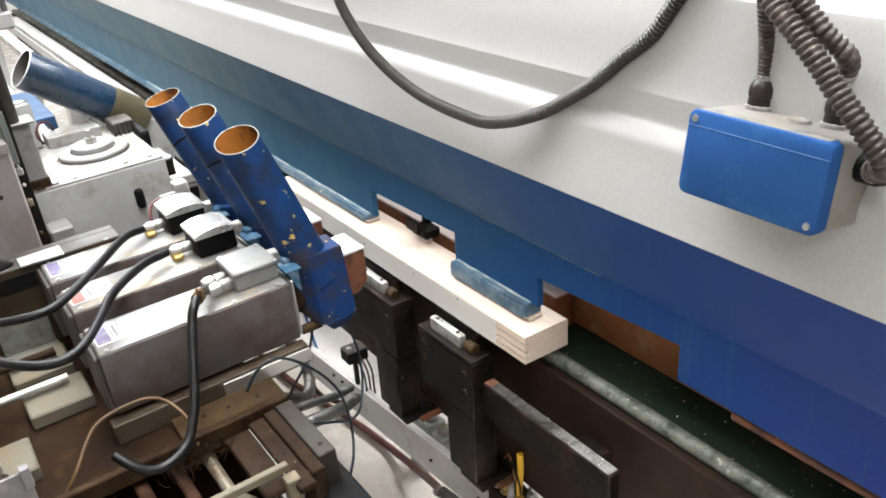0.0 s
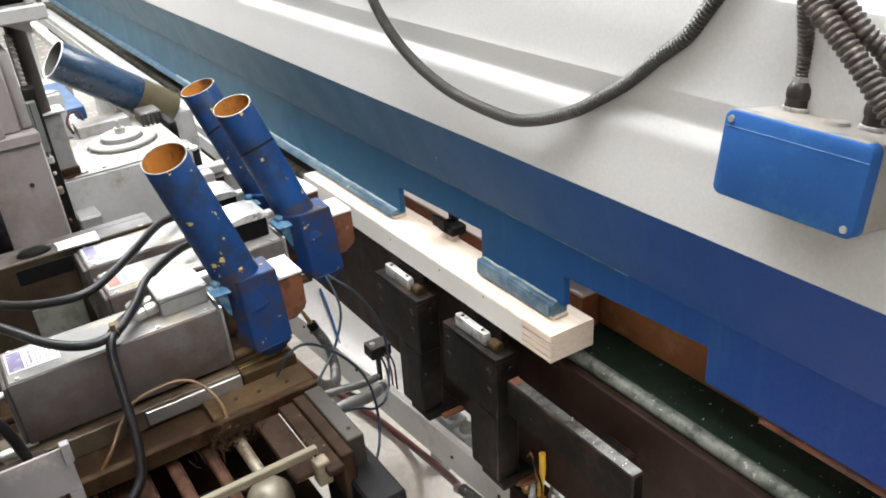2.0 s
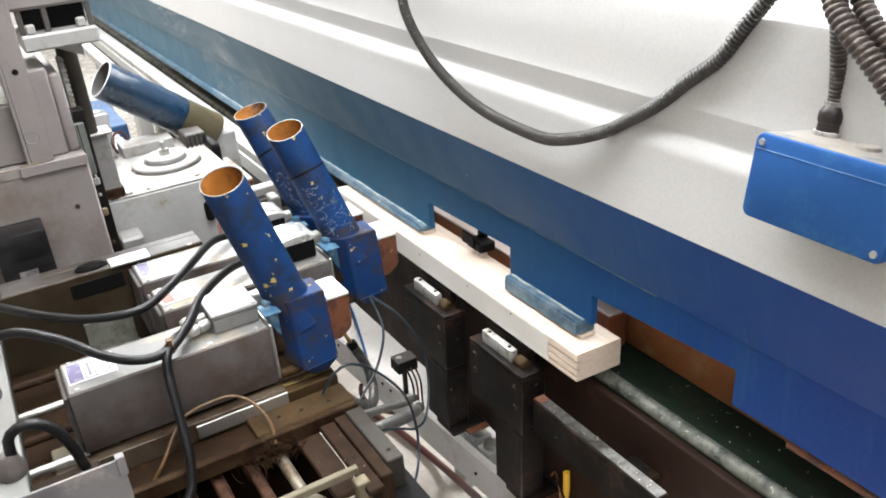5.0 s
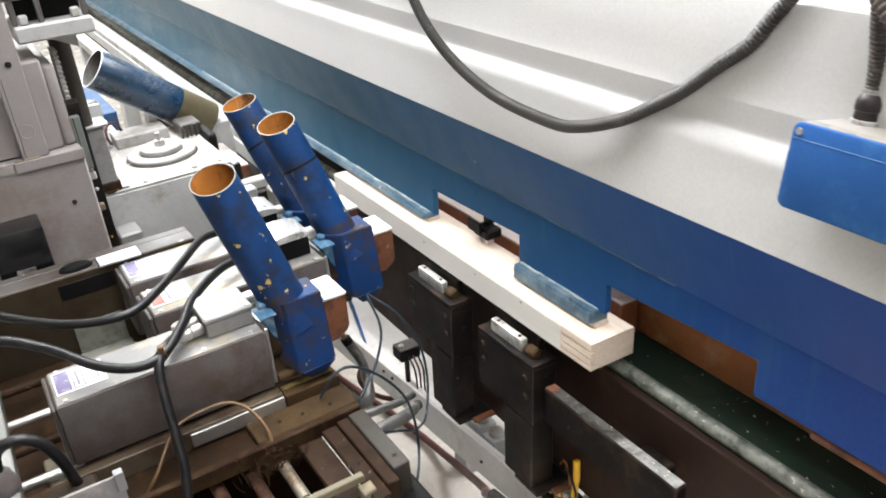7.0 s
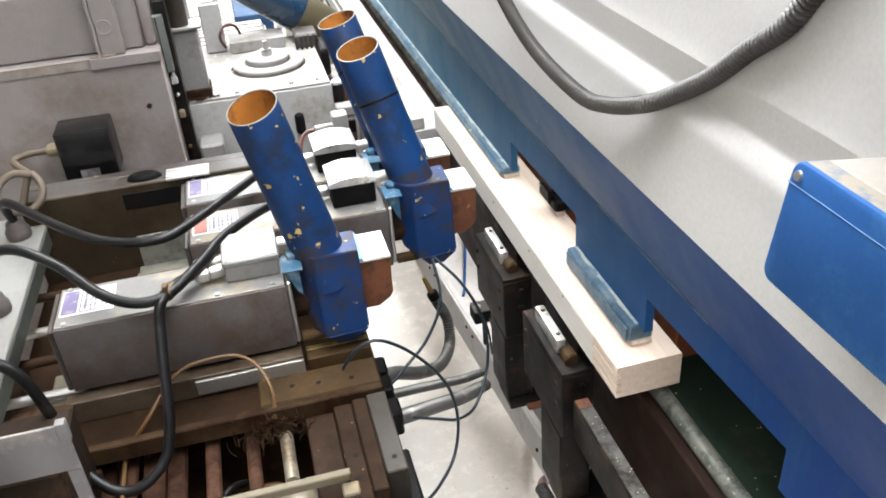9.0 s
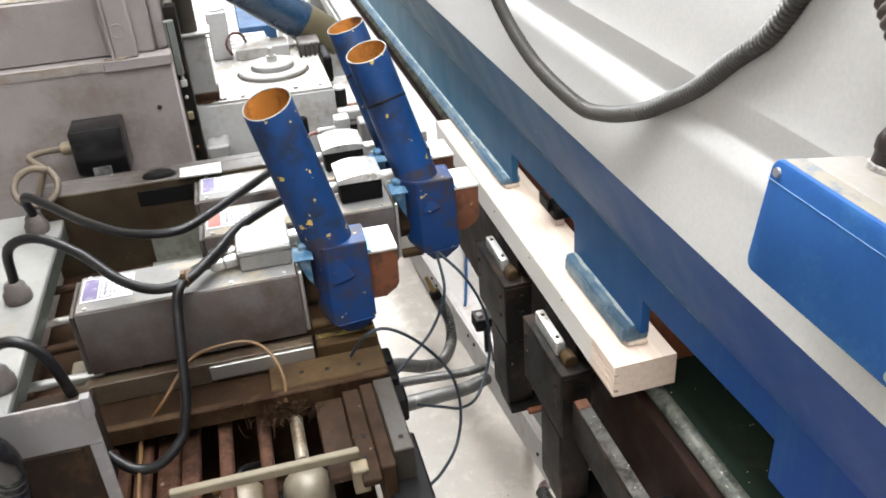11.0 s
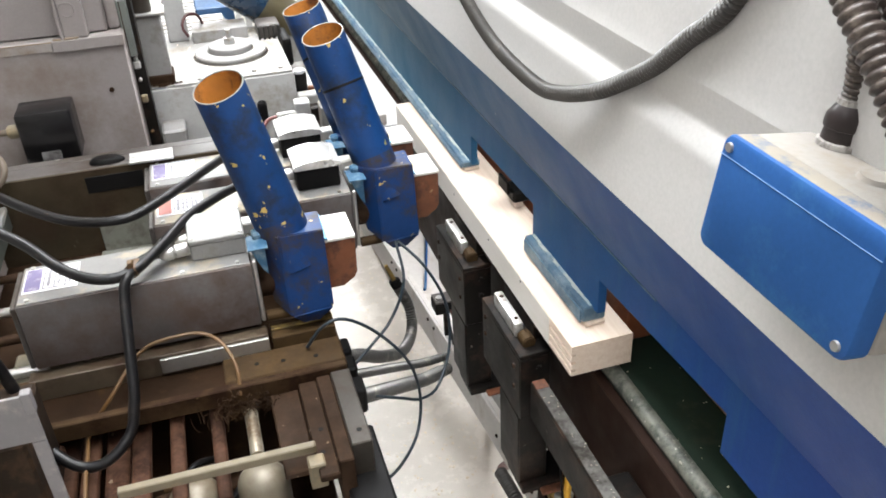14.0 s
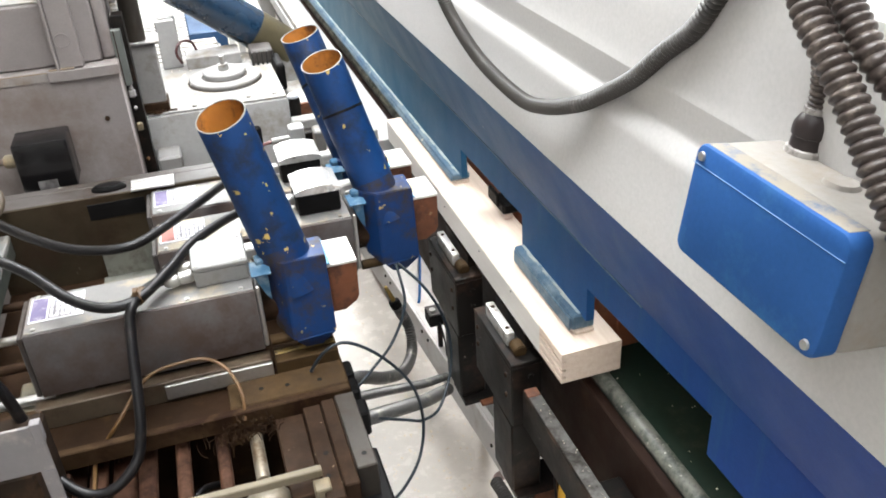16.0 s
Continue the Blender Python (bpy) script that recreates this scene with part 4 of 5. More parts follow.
part("under_bar", box(-0.6, -0.412, 0.118, 0.14, 0.765, 0.785, 0.003), TAN_GRIME, carriage)
for pts, mat in ((((-0.585, 0.17, 0.76), (-0.53, 0.15, 0.79), (-0.47, 0.17, 0.78), (-0.42, 0.14, 0.76)), CABLE_TAN), (((-0.58, 0.1, 0.77), (-0.54, 0.16, 0.8), (-0.5, 0.19, 0.78)), CABLE_BLACK), (((-0.5, 0.1, 0.76), (-0.46, 0.13, 0.79), (-0.415, 0.18, 0.77)), CABLE_BLACK)):
    part("well_cable", sweep(list(pts), 0.005), mat, carriage, smooth=True)
part("piston_rod", rod((-0.442, 0.1, 0.85), (-0.442, 0.195, 0.85), 0.010, sides=20), ROD_DULL, carriage, "dusty piston rod", smooth=True)
part("piston_knob", rod((-0.442, 0.195, 0.85), (-0.442, 0.213, 0.85), 0.013, sides=20, bevel=0.002), GRIMY_STEEL, carriage, smooth=True)
part("cross_bar", box(-0.62, -0.363, 0.04, 0.052, 0.888, 0.902, 0.0015), TAN_BAR, carriage, "pale front cross bar")
part("bar_stop", box(-0.378, -0.355, 0.016, 0.04, 0.845, 0.888, 0.002), TAN_BAR, carriage, "tan stop block")
for x in (-0.535, -0.441):
    part("cylinder_cap", lathe([(0.0, 0.842), (0.012, 0.841), (0.026, 0.836), (0.035, 0.824), (0.037, 0.81), (0.037, 0.713)], 32, Matrix.Translation((x, 0.082, 0))), CAP_DULL, carriage, "dull domed cylinder cap", smooth=True)
for y, mat in ((0.312, STEEL), (0.405, GRIMY_STEEL), (0.49, STEEL), (0.60, GRIMY_STEEL)):
    part("guide_rod", rod((-0.95, y, 0.925), (-0.72 if y < 0.45 else -0.58, y, 0.925), 0.008, sides=18), mat, carriage, "bright guide rod", smooth=True)
part("guide_strip", box(-0.95, -0.735, 0.272, 0.286, 0.915, 0.925, 0.001), TAN_GRIME, carriage, "grimy guide strip")
for x, y in ((-0.732, 0.33), (-0.615, 0.47), (-0.62, 0.6)):
    part("bearing_block", box(x - 0.045, x + 0.06, y - 0.045, y + 0.05, 0.8852, 0.912, 0.003), BLOCK_TAN, carriage, "dusty tan bearing block")
for k, (x, y) in enumerate(((-0.33, 0.235), (-0.35, 0.09), (-0.355, 0.045), (-0.42, 0.245), (-0.38, 0.24), (-0.3, 0.06))):
    part("bolt_hole", rod((x, y, 0.87), (x, y, 0.9004 if k in (0, 3, 4) else 0.8934 if k == 5 else 0.8826), 0.004, sides=12), BLACK_PLASTIC, carriage)
rear = part("rear_channel", box(-0.84, -0.39, 0.765, 0.79, 1.005, 1.058, 0.002), CHANNEL_GREY, carriage, "grey rear channel")
part("channel_top", box(-0.84, -0.39, 0.72, 0.7648, 1.05, 1.058, 0.001), CHANNEL_GREY, carriage)
part("channel_front", box(-0.84, -0.39, 0.714, 0.7195, 0.885, 1.0575, 0.001), OLIVE_GRIME, carriage, "brown stained channel front")
part("channel_slot", box(-0.663, -0.56, 0.7125, 0.7145, 1.012, 1.044, 0.0005), BLACK_PLASTIC, carriage, "dark slot")
for k in range(4):
    part("channel_rib", box(-0.58, -0.50, 0.708 + 0.012 * k, 0.716 + 0.012 * k, 1.0582, 1.064, 0.001), STEEL, carriage)

# white side plate with cable sockets and the bent white guard
part("side_plate", box(-0.94, -0.806, 0.03, 0.76, 1.0, 1.012, 0.002), PLATE_GREY, carriage, "white side plate")
part("side_web", box(-0.8145, -0.8065, 0.03, 0.76, 0.968, 0.9998, 0.0015), COVER_GREEN, carriage, "greenish grey web under the side plate")
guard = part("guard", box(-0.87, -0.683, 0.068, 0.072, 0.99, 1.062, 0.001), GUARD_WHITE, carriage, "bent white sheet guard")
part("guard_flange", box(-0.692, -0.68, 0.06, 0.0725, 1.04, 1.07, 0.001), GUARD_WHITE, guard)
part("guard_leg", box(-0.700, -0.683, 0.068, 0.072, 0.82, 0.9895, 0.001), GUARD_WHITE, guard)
# added dark block in place of the shadow behind the guard
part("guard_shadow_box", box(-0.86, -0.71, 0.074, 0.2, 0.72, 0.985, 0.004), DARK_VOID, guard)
for x, y in ((-0.845, 0.68), (-0.838, 0.435), (-0.822, 0.2)):
    part("cable_socket", lathe([(0.0, 1.012), (0.020, 1.012), (0.0215, 1.016), (0.021, 1.028), (0.017, 1.034), (0.016, 1.042), (0.0105, 1.048), (0.0, 1.048)], 18, Matrix.Translation((x, y, 0))), MOTOR_GREY, carriage, "grey cable socket", smooth=True)

# black hose bending up in front of the guard
elbow_hose = hose("black_hose", [(-0.782, 0.02, 1.012), (-0.784, 0.02, 0.99), (-0.79, 0.022, 0.95), (-0.8, 0.03, 0.82), (-0.8, 0.045, 0.63)], 0.0165, GLOSS_BLACK, "glossy black ribbed hose before the bent white guard", (0.01, 0.003), 20, "hose")
part("elbow", sweep([(-0.94, 0.05, 1.035), (-0.87, 0.03, 1.058), (-0.82, 0.022, 1.068), (-0.795, 0.02, 1.056), (-0.783, 0.02, 1.034), (-0.782, 0.02, 1.008)], 0.0185, sides=20), GLOSS_BLACK, elbow_hose, "glossy black elbow", smooth=True)
SLIDERS.append(elbow_hose)

# gland boxes and hoses at the carriage's open side
for y, z in ((0.34, 0.80), (0.29, 0.80), (0.22, 0.81)):
    part("gland_box", box(-0.2855, -0.262, y - 0.02, y + 0.02, z - 0.02, z + 0.03, 0.004), BLACK_PLASTIC, carriage, "black gland box")
part("lower_box", box(-0.33, -0.27, -0.06, 0.13, 0.70, 0.835, 0.004), BLACK_PLASTIC, carriage, "black lower box")
SIDE_HOSE = "grey ribbed metal hose coming out of the carriage"
for pts, r, mat, tip in (([(-0.275, 0.34, 0.80), (-0.235, 0.40, 0.75), (-0.182, 0.469, 0.68), (-0.118, 0.575, 0.60), (-0.072, 0.68, 0.565), (-0.064, 0.725, 0.60), (-0.085, 0.735, 0.655)], 0.0115, FLOOR_HOSE, True),
                    ([(-0.275, 0.29, 0.80), (-0.194, 0.358, 0.74), (-0.115, 0.424, 0.68), (-0.07, 0.465, 0.648)], 0.0075, FLOOR_HOSE, False),
                    ([(-0.275, 0.22, 0.81), (-0.188, 0.304, 0.74), (-0.123, 0.376, 0.68), (-0.075, 0.43, 0.643)], 0.012, FLOOR_HOSE, False)):
    h = hose("metal_hose", pts, r, mat, SIDE_HOSE, (0.007, 0.003), 14, "hose", "carriage hoses")
    p, q = Vector(pts[-1]), Vector(pts[-2])
    d = (p - q).normalized()
    if tip:
        part("collar", rod(p, p + d * 0.02, r * 1.15, sides=16, bevel=0.002), BLACK_PLASTIC, h, "black collar", smooth=True)
        part("bare_end", rod(p + d * 0.02, p + d * 0.06, 0.006, 0.004, sides=12), BRASS, h, "bare tan end", smooth=True)
    else:
        part("dark_end", sweep([p - d * 0.005, p + d * 0.015, p + d * 0.035], r * 0.9, sides=14, ribs=(0.007, 0.003)), CONDUIT_GREY, h, "dark ribbed end", smooth=True)
    SLIDERS.append(h)
LOOP = "thin dark blue cable looping out from the carriage"
for pts in ([(-0.146, 0.44, 0.955), (-0.147, 0.39, 0.9), (-0.182, 0.36, 0.845), (-0.228, 0.33, 0.82), (-0.265, 0.3, 0.81)],
            [(-0.143, 0.44, 0.955), (-0.105, 0.4, 0.915), (-0.078, 0.37, 0.85), (-0.082, 0.34, 0.78), (-0.12, 0.29, 0.735), (-0.16, 0.26, 0.74), (-0.2, 0.24, 0.77), (-0.265, 0.235, 0.8)],
            [(-0.34, 0.252, 0.906), (-0.313, 0.25, 0.94), (-0.278, 0.25, 0.947), (-0.227, 0.25, 0.906), (-0.18, 0.25, 0.834), (-0.164, 0.25, 0.755), (-0.181, 0.22, 0.70), (-0.225, 0.16, 0.70), (-0.272, 0.1, 0.73)]):
    SLIDERS.append(hose("loop_cable", pts, 0.0027, CABLE_BLUE, LOOP, None, 10, "cable", "loop cables"))


def spindle(off, tbox, lean, plate, R=0.0395):
    """A square spindle motor with its dust hood; off: from the first one; lean: how far its tube leans back."""
    o = Vector(off)
    s = thing("spindle_unit", Matrix.Translation(o + Vector((-0.55, 0.35, 0.93))), "grey square spindle motor with a chipped blue dust tube", "spindle motor", "spindle units")

    def b(*a, **k):
        return local(box(*a, **k), Matrix.Translation(o))

    def at(m=None):
        return Matrix.Translation(o) @ (m or Matrix())

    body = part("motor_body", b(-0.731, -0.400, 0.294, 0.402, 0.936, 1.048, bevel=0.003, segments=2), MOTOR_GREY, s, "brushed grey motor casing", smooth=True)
    # thin sheet that gives the casing its lit top
    part("top_cover", b(-0.728, -0.402, 0.297, 0.399, 1.0482, 1.0505, bevel=0.0008), MOTOR_TOP, body, "top face with lamp glare in its colour")
    part("end_plate", b(-0.3998, -0.393, 0.296, 0.4, 0.94, 1.052, bevel=0.002), STEEL, body)
    part("rear_plate", b(-0.739, -0.7312, 0.296, 0.4, 0.938, 1.046, bevel=0.002), CHANNEL_GREY, body)
    part("foot_rail", b(-0.72, -0.40, 0.31, 0.39, 0.9285, 0.9358, bevel=0.001), GRIMY_STEEL, s)
    label = part("nameplate", b(-0.724, -0.648, 0.322, 0.389, 1.0507, 1.0515, bevel=0), LABEL_WHITE, s, "printed nameplate")
    part("colour_block", b(-0.722, -0.700, 0.326, 0.386, 1.0517, 1.0521, bevel=0), plate, label)
    for k in range(5):
        part("print_bar", b(-0.697, -0.651, 0.3262 + 0.0145 * k, 0.3285 + 0.0145 * k, 1.0517, 1.052, bevel=0), LABEL_INK, label)
        if k < 4:
            part("print_bar", b(-0.697 + 0.0152 * k, -0.695 + 0.0152 * k, 0.3285, 0.3845, 1.0517, 1.052, bevel=0), LABEL_INK, label)
    for j, w in enumerate((0.004, 0.002, 0.003)):
        part("print_bar", b(-0.691 + 0.0152 * j, -0.691 + w + 0.0152 * j, 0.333, 0.378 - 0.006 * j, 1.0517, 1.052, bevel=0), LABEL_INK, label)
    for x in (-0.715, -0.5, -0.42):
        for y in (0.303, 0.393):
            part("screw", local(rod((x, y, 1.0506), (x, y, 1.053), 0.0035, sides=10), at()), STEEL, s)
    if tbox == "silver":
        t = part("terminal_box", b(-0.484, -0.404, 0.328, 0.412, 1.0508, 1.078, bevel=0.002), BOX_SILVER, s, "silvery terminal box", smooth=True)
        part("box_lid", b(-0.486, -0.402, 0.326, 0.414, 1.0782, 1.087, bevel=0.002), BOX_SILVER, t)
        for x in (-0.479, -0.409):
            for y in (0.333, 0.407):
                part("lid_screw", local(rod((x, y, 1.087), (x, y, 1.0885), 0.0035, sides=10), at()), STEEL, t)
    else:
        t = part("terminal_box", b(-0.488, -0.412, 0.328, 0.405, 1.0508, 1.09, bevel=0.004, segments=2), BLACK_PLASTIC, s, "black terminal box", smooth=True)
        part("box_lid", local(extrude([(-0.49, 1.0902), (-0.49, 1.098), (-0.47, 1.1035), (-0.45, 1.105), (-0.43, 1.1035), (-0.41, 1.098), (-0.41, 1.0902)], 0.326, 0.407), at()), FOIL, t, "crumpled silvery domed lid", smooth=True)
        part("cable_tie", b(-0.53, -0.512, 0.35, 0.38, 1.052, 1.062, bevel=0.002), BRASS, t)
    for k, y in enumerate((0.372, 0.345)):
        g = lathe([(0.0, 0.0), (0.009, 0.0), (0.0105, 0.004), (0.0105, 0.02), (0.0085, 0.022), (0.011, 0.024), (0.011, 0.036), (0.007, 0.044), (0.0, 0.044)], 16, at(pose(-0.486, y, 1.066, 0, -90, 8 if k else 0)))
        part("cable_gland", g, STEEL, s, "steel cable gland", smooth=True)
        if tbox != "silver":
            break
    part("link_block", b(-0.4038, -0.375, 0.385, 0.41, 1.03, 1.07, bevel=0.003), BARE_PLATE, s)
    part("link_rod", local(rod((-0.393, 0.39, 1.05), (-0.33, 0.385, 1.05), 0.009, sides=14), at()), STEEL, s)
    part("shaft", local(rod((-0.393, 0.345, 0.99), (-0.34, 0.345, 0.99), 0.03, sides=24), at()), GRIMY_STEEL, s, smooth=True)
    # hood
    hood = bmesh.new()
    plan = [(-0.375, 0.372), (-0.375, 0.318), (-0.354, 0.286), (-0.286, 0.286), (-0.284, 0.372)]
    low = [0.962, 0.958, 0.944, 0.95, 0.96]
    ring_low = [hood.verts.new((x, y, z)) for (x, y), z in zip(plan, low)]
    ring_top = [hood.verts.new((x - 0.006 * (k < 2), y + (0, 0.014, 0.022, 0.022, 0)[k], 1.078)) for k, (x, y) in enumerate(plan)]
    hood.faces.new(ring_low[::-1])
    hood.faces.new(ring_top)
    for k in range(5):
        hood.faces.new((ring_low[k - 1], ring_low[k], ring_top[k], ring_top[k - 1]))
    bmesh.ops.bevel(hood, geom=hood.edges[:], offset=0.0016, segments=2, affect="EDGES")
    h = part("hood_box", local(hood, at()), HOOD_BLUE, s, "chipped blue folded hood box", smooth=True)
    toe = bmesh.new()
    for p, q in (((-0.350, 0.284, 0.9445), (-0.288, 0.284, 0.9495)), ((-0.336, 0.29, 0.927), (-0.31, 0.29, 0.927))):
        toe.verts.new(p), toe.verts.new(q)
    for p, q in (((-0.350, 0.35, 0.953), (-0.288, 0.35, 0.956)), ((-0.336, 0.34, 0.927), (-0.31, 0.34, 0.927))):
        toe.verts.new(p), toe.verts.new(q)
    bmesh.ops.convex_hull(toe, input=toe.verts[:])
    part("hood_foot", local(toe, at()), HOOD_BLUE, h, "pointed lower end of the hood")
    part("hood_flange", local(box(-0.402, -0.372, 0.30, 0.345, 1.066, 1.069, 0.0008), at()), FLANGE_BLUE, h, "rubbed pale blue flange")
    part("flange_cheek", local(extrude([(-0.398, 1.0655), (-0.377, 1.0655), (-0.377, 1.02), (-0.384, 1.03)], 0.304, 0.307), at()), FLANGE_BLUE, h)
    part("inlet_top", b(-0.286, -0.236, 0.318, 0.398, 1.0475, 1.053, bevel=0.001), BARE_PLATE, s, "bare bright top plate")
    part("inlet_side", local(extrude([(-0.2845, 0.962), (-0.262, 0.962), (-0.243, 0.975), (-0.238, 0.985), (-0.237, 1.047), (-0.2845, 1.047)], 0.32, 0.396), at()), RUST, s, "rust-brown inlet")
    part("tape", b(-0.291, -0.279, 0.316, 0.4, 1.0535, 1.0572, bevel=0.001), TAPE_BLUE, s, "pale blue tape edge")
    part("glue_smear", b(-0.2785, -0.268, 0.34, 0.385, 1.0532, 1.0542, bevel=0.0004), CREAM_SMEAR, s, "yellowed smear")
    part("clip", b(-0.392, -0.376, 0.33, 0.35, 1.055, 1.078, bevel=0.003), FLANGE_BLUE, s)
    part("bolt", local(rod((-0.39, 0.31, 0.94), (-0.352, 0.31, 0.94), 0.009, sides=12), at()), YELLOW_GRIME, s)
    foot, head = Vector((-0.333, 0.338, 1.03)), Vector((-0.4, 0.412 + lean, 1.287))
    axis = head - foot
    turn = axis.to_track_quat("Z", "Y").to_matrix()
    m = Matrix.Translation(o + foot) @ turn.to_4x4()
    length = axis.length
    cut = turn.inverted() @ (0.45 * Vector((-0.12, -0.935, 0.32)) + 0.893 * axis.normalized())

    def mitred(bm):
        for v in bm.verts:
            if v.co.z > length - 0.03:
                v.co.z -= (cut.x * v.co.x + cut.y * v.co.y) / cut.z
        return local(bm, m)

    tube = part("dust_tube", mitred(lathe([(R, 0.0), (R, length * 0.45), (R, length - 0.034), (R, length), (R - 0.002, length), (R - 0.002, length - 0.002)], 48)), TUBE_BLUE, s, "blue dust tube with yellow chips", smooth=True)
    part("rusty_lining", mitred(lathe([(R - 0.0022, length - 0.0006), (R - 0.0022, length - 0.034), (R - 0.0024, 0.0), (0.0, 0.0)], 48)), RUST_INSIDE, tube, "rusty orange inside", smooth=True)
    part("worn_rim", mitred(lathe([(R - 0.0021, length - 0.0004), (R - 0.0019, length + 0.0003), (R - 0.0001, length + 0.0003), (R + 0.0003, length - 0.0005)], 48)), RIM_GREY, tube, "worn bare rim", smooth=True)
    neck = lathe([(R + 0.0006, -0.02), (R + 0.0008, 0.045), (R + 0.0002, 0.06)], 32, m)
    part("neck", neck, HOOD_BLUE, tube, smooth=True)
    if lean:
        part("dark_band", local(lathe([(R + 0.0001, length * 0.668), (R + 0.0005, length * 0.67), (R + 0.0005, length * 0.682), (R + 0.0001, length * 0.684)], 48), m), BLACK_PLASTIC, tube, "dark band round the tube", smooth=True)
    return s


def foot_plate(s):
    part("foot_plate", box(-0.745, -0.395, 0.280, 0.306, 0.8885, 0.9265, 0.0015), FOOT_TAN, s, "grimy tan foot plate")
    part("foot_strip", box(-0.56, -0.395, 0.2745, 0.2797, 0.896, 0.922, 0.001), STEEL, s, "bare steel strip")
    return s


units = [spindle((0, 0, 0), "silver", 0.0, LABEL_PURPLE), spindle((0.190, 0.172, 0), "black", 0.025, LABEL_RED, 0.0375), spindle((0.183, 0.318, 0), "black", 0.07, LABEL_PURPLE, 0.0375)]
SLIDERS += units[1:]
foot_plate(units[0])

# motor cables
SLIDERS.append(hose("motor_cable", [(-0.845, 0.68, 1.042), (-0.835, 0.64, 1.10), (-0.728, 0.53, 1.085), (-0.655, 0.47, 1.08), (-0.578, 0.45, 1.08), (-0.517, 0.49, 1.085), (-0.451, 0.57, 1.085), (-0.39, 0.66, 1.075), (-0.345, 0.69, 1.067)], 0.008, CABLE_BLACK, "black motor cable sagging between sockets and spindle", None, 14, "cable", "motor cables"))
SLIDERS.append(hose("motor_cable", [(-0.838, 0.435, 1.042), (-0.825, 0.425, 1.11), (-0.775, 0.405, 1.13), (-0.715, 0.37, 1.11), (-0.66, 0.315, 1.085), (-0.612, 0.285, 1.075), (-0.566, 0.29, 1.075), (-0.519, 0.34, 1.085), (-0.475, 0.42, 1.085), (-0.40, 0.51, 1.075), (-0.34, 0.545, 1.067)], 0.008, CABLE_BLACK, "black motor cable crossing over the silvery motor top", None, 14, "cable", "motor cables"))
near_cable = hose("motor_cable", [(-0.53, 0.345, 1.067), (-0.552, 0.315, 1.076), (-0.574, 0.28, 1.072), (-0.582, 0.262, 1.045), (-0.591, 0.192, 0.946), (-0.596, 0.177, 0.921), (-0.604, 0.162, 0.896), (-0.623, 0.147, 0.879), (-0.645, 0.14, 0.868), (-0.666, 0.14, 0.865), (-0.686, 0.147, 0.87), (-0.705, 0.162, 0.878), (-0.718, 0.177, 0.885)], 0.0078, CABLE_BLACK, "black motor cable hanging down over the slats", None, 14, "cable", "motor cables")
SLIDERS.append(hose("motor_cable", [(-0.718, 0.177, 0.885), (-0.728, 0.188, 0.945), (-0.738, 0.19, 0.993), (-0.745, 0.19, 1.031), (-0.757, 0.191, 1.063), (-0.776, 0.193, 1.083), (-0.8, 0.197, 1.086), (-0.818, 0.2, 1.072), (-0.822, 0.2, 1.042)], 0.008, CABLE_BLACK, "black motor cable rising to its socket", None, 14, "cable", "motor cables"))
near_tail = hose("thin_wire", [(-0.452, 0.198, 0.885), (-0.449, 0.222, 0.915), (-0.462, 0.255, 0.94), (-0.485, 0.272, 0.955), (-0.52, 0.275, 0.96), (-0.58, 0.27, 0.95), (-0.63, 0.23, 0.91), (-0.669, 0.218, 0.865), (-0.671, 0.165, 0.865), (-0.67, 0.097, 0.865), (-0.665, 0.035, 0.865)], 0.0029, CABLE_TAN, "thin oil-browned wire over the ledge", None, 8, "wire")
SLIDERS.append(near_tail)
tie = thing("cable_tie", (-0.562, 0.298, 1.075), "brown tape tie round a cable", "cable tie")
part("band", rod((-0.556, 0.308, 1.076), (-0.569, 0.288, 1.074), 0.0115, 0.0105, sides=14, bevel=0.002), CABLE_TAN, tie, smooth=True)
part("tape_end", box(-0.57, -0.562, 0.285, 0.297, 1.083, 1.092, 0.001), CABLE_TAN, tie)

# ---- the column, gear housing and far end, which travel without the cross slide ----
column = thing("machine_column", (-1.0, 1.3, FLOOR), "off-white painted machine column with a stepped front", "machine column")
FOLLOWERS.append(column)
part("lower_front", box(-1.7, -0.545, 0.905, 2.2, FLOOR, 1.243, 0.004), CABINET, column, "off-white lower front", smooth=True)
part("upper_front", box(-1.7, -0.6532, 0.93, 1.12, 1.2435, 1.365, 0.004), CABINET, column, "off-white upper front", smooth=True)
part("upper_front", box(-0.653, -0.5722, 0.93, 1.3, 1.2435, 1.424, 0.004), CABINET, column, smooth=True)
part("upper_front", box(-0.572, -0.549, 0.936, 1.28, 1.2435, 1.408, 0.008, 3), CABINET, column, smooth=True)
part("cover_top", box(-1.69, -0.6535, 0.935, 1.118, 1.3652, 1.369, 0.001), DUST_TOP, column, "dusty bright top")
part("ledge_strip", box(-0.675, -0.545, 0.898, 0.9045, 1.222, 1.243, 0.001), CABINET, column)
part("angle_post", box(-0.651, -0.607, 0.905, 0.9295, 1.244, 1.89, 0.002), CABINET, column, "off-white angle post")
part("angle_web", box(-0.6565, -0.6512, 0.897, 0.9295, 1.244, 1.89, 0.001), CABINET, column)
part("mount_hole", rod((-0.629, 0.905, 1.43), (-0.629, 0.9035, 1.43), 0.006, sides=14), BLACK_PLASTIC, column)
part("rust_patch", box(-0.672, -0.625, 0.9, 0.9045, 1.2432, 1.247, 0.001), SEAM_STAIN, column, "rust at the foot of the post")
part("rusty_seam", box(-1.7, -0.6752, 0.9035, 0.9048, 1.2395, 1.242, 0.0005), SEAM_STAIN, column, "brown-stained seam")
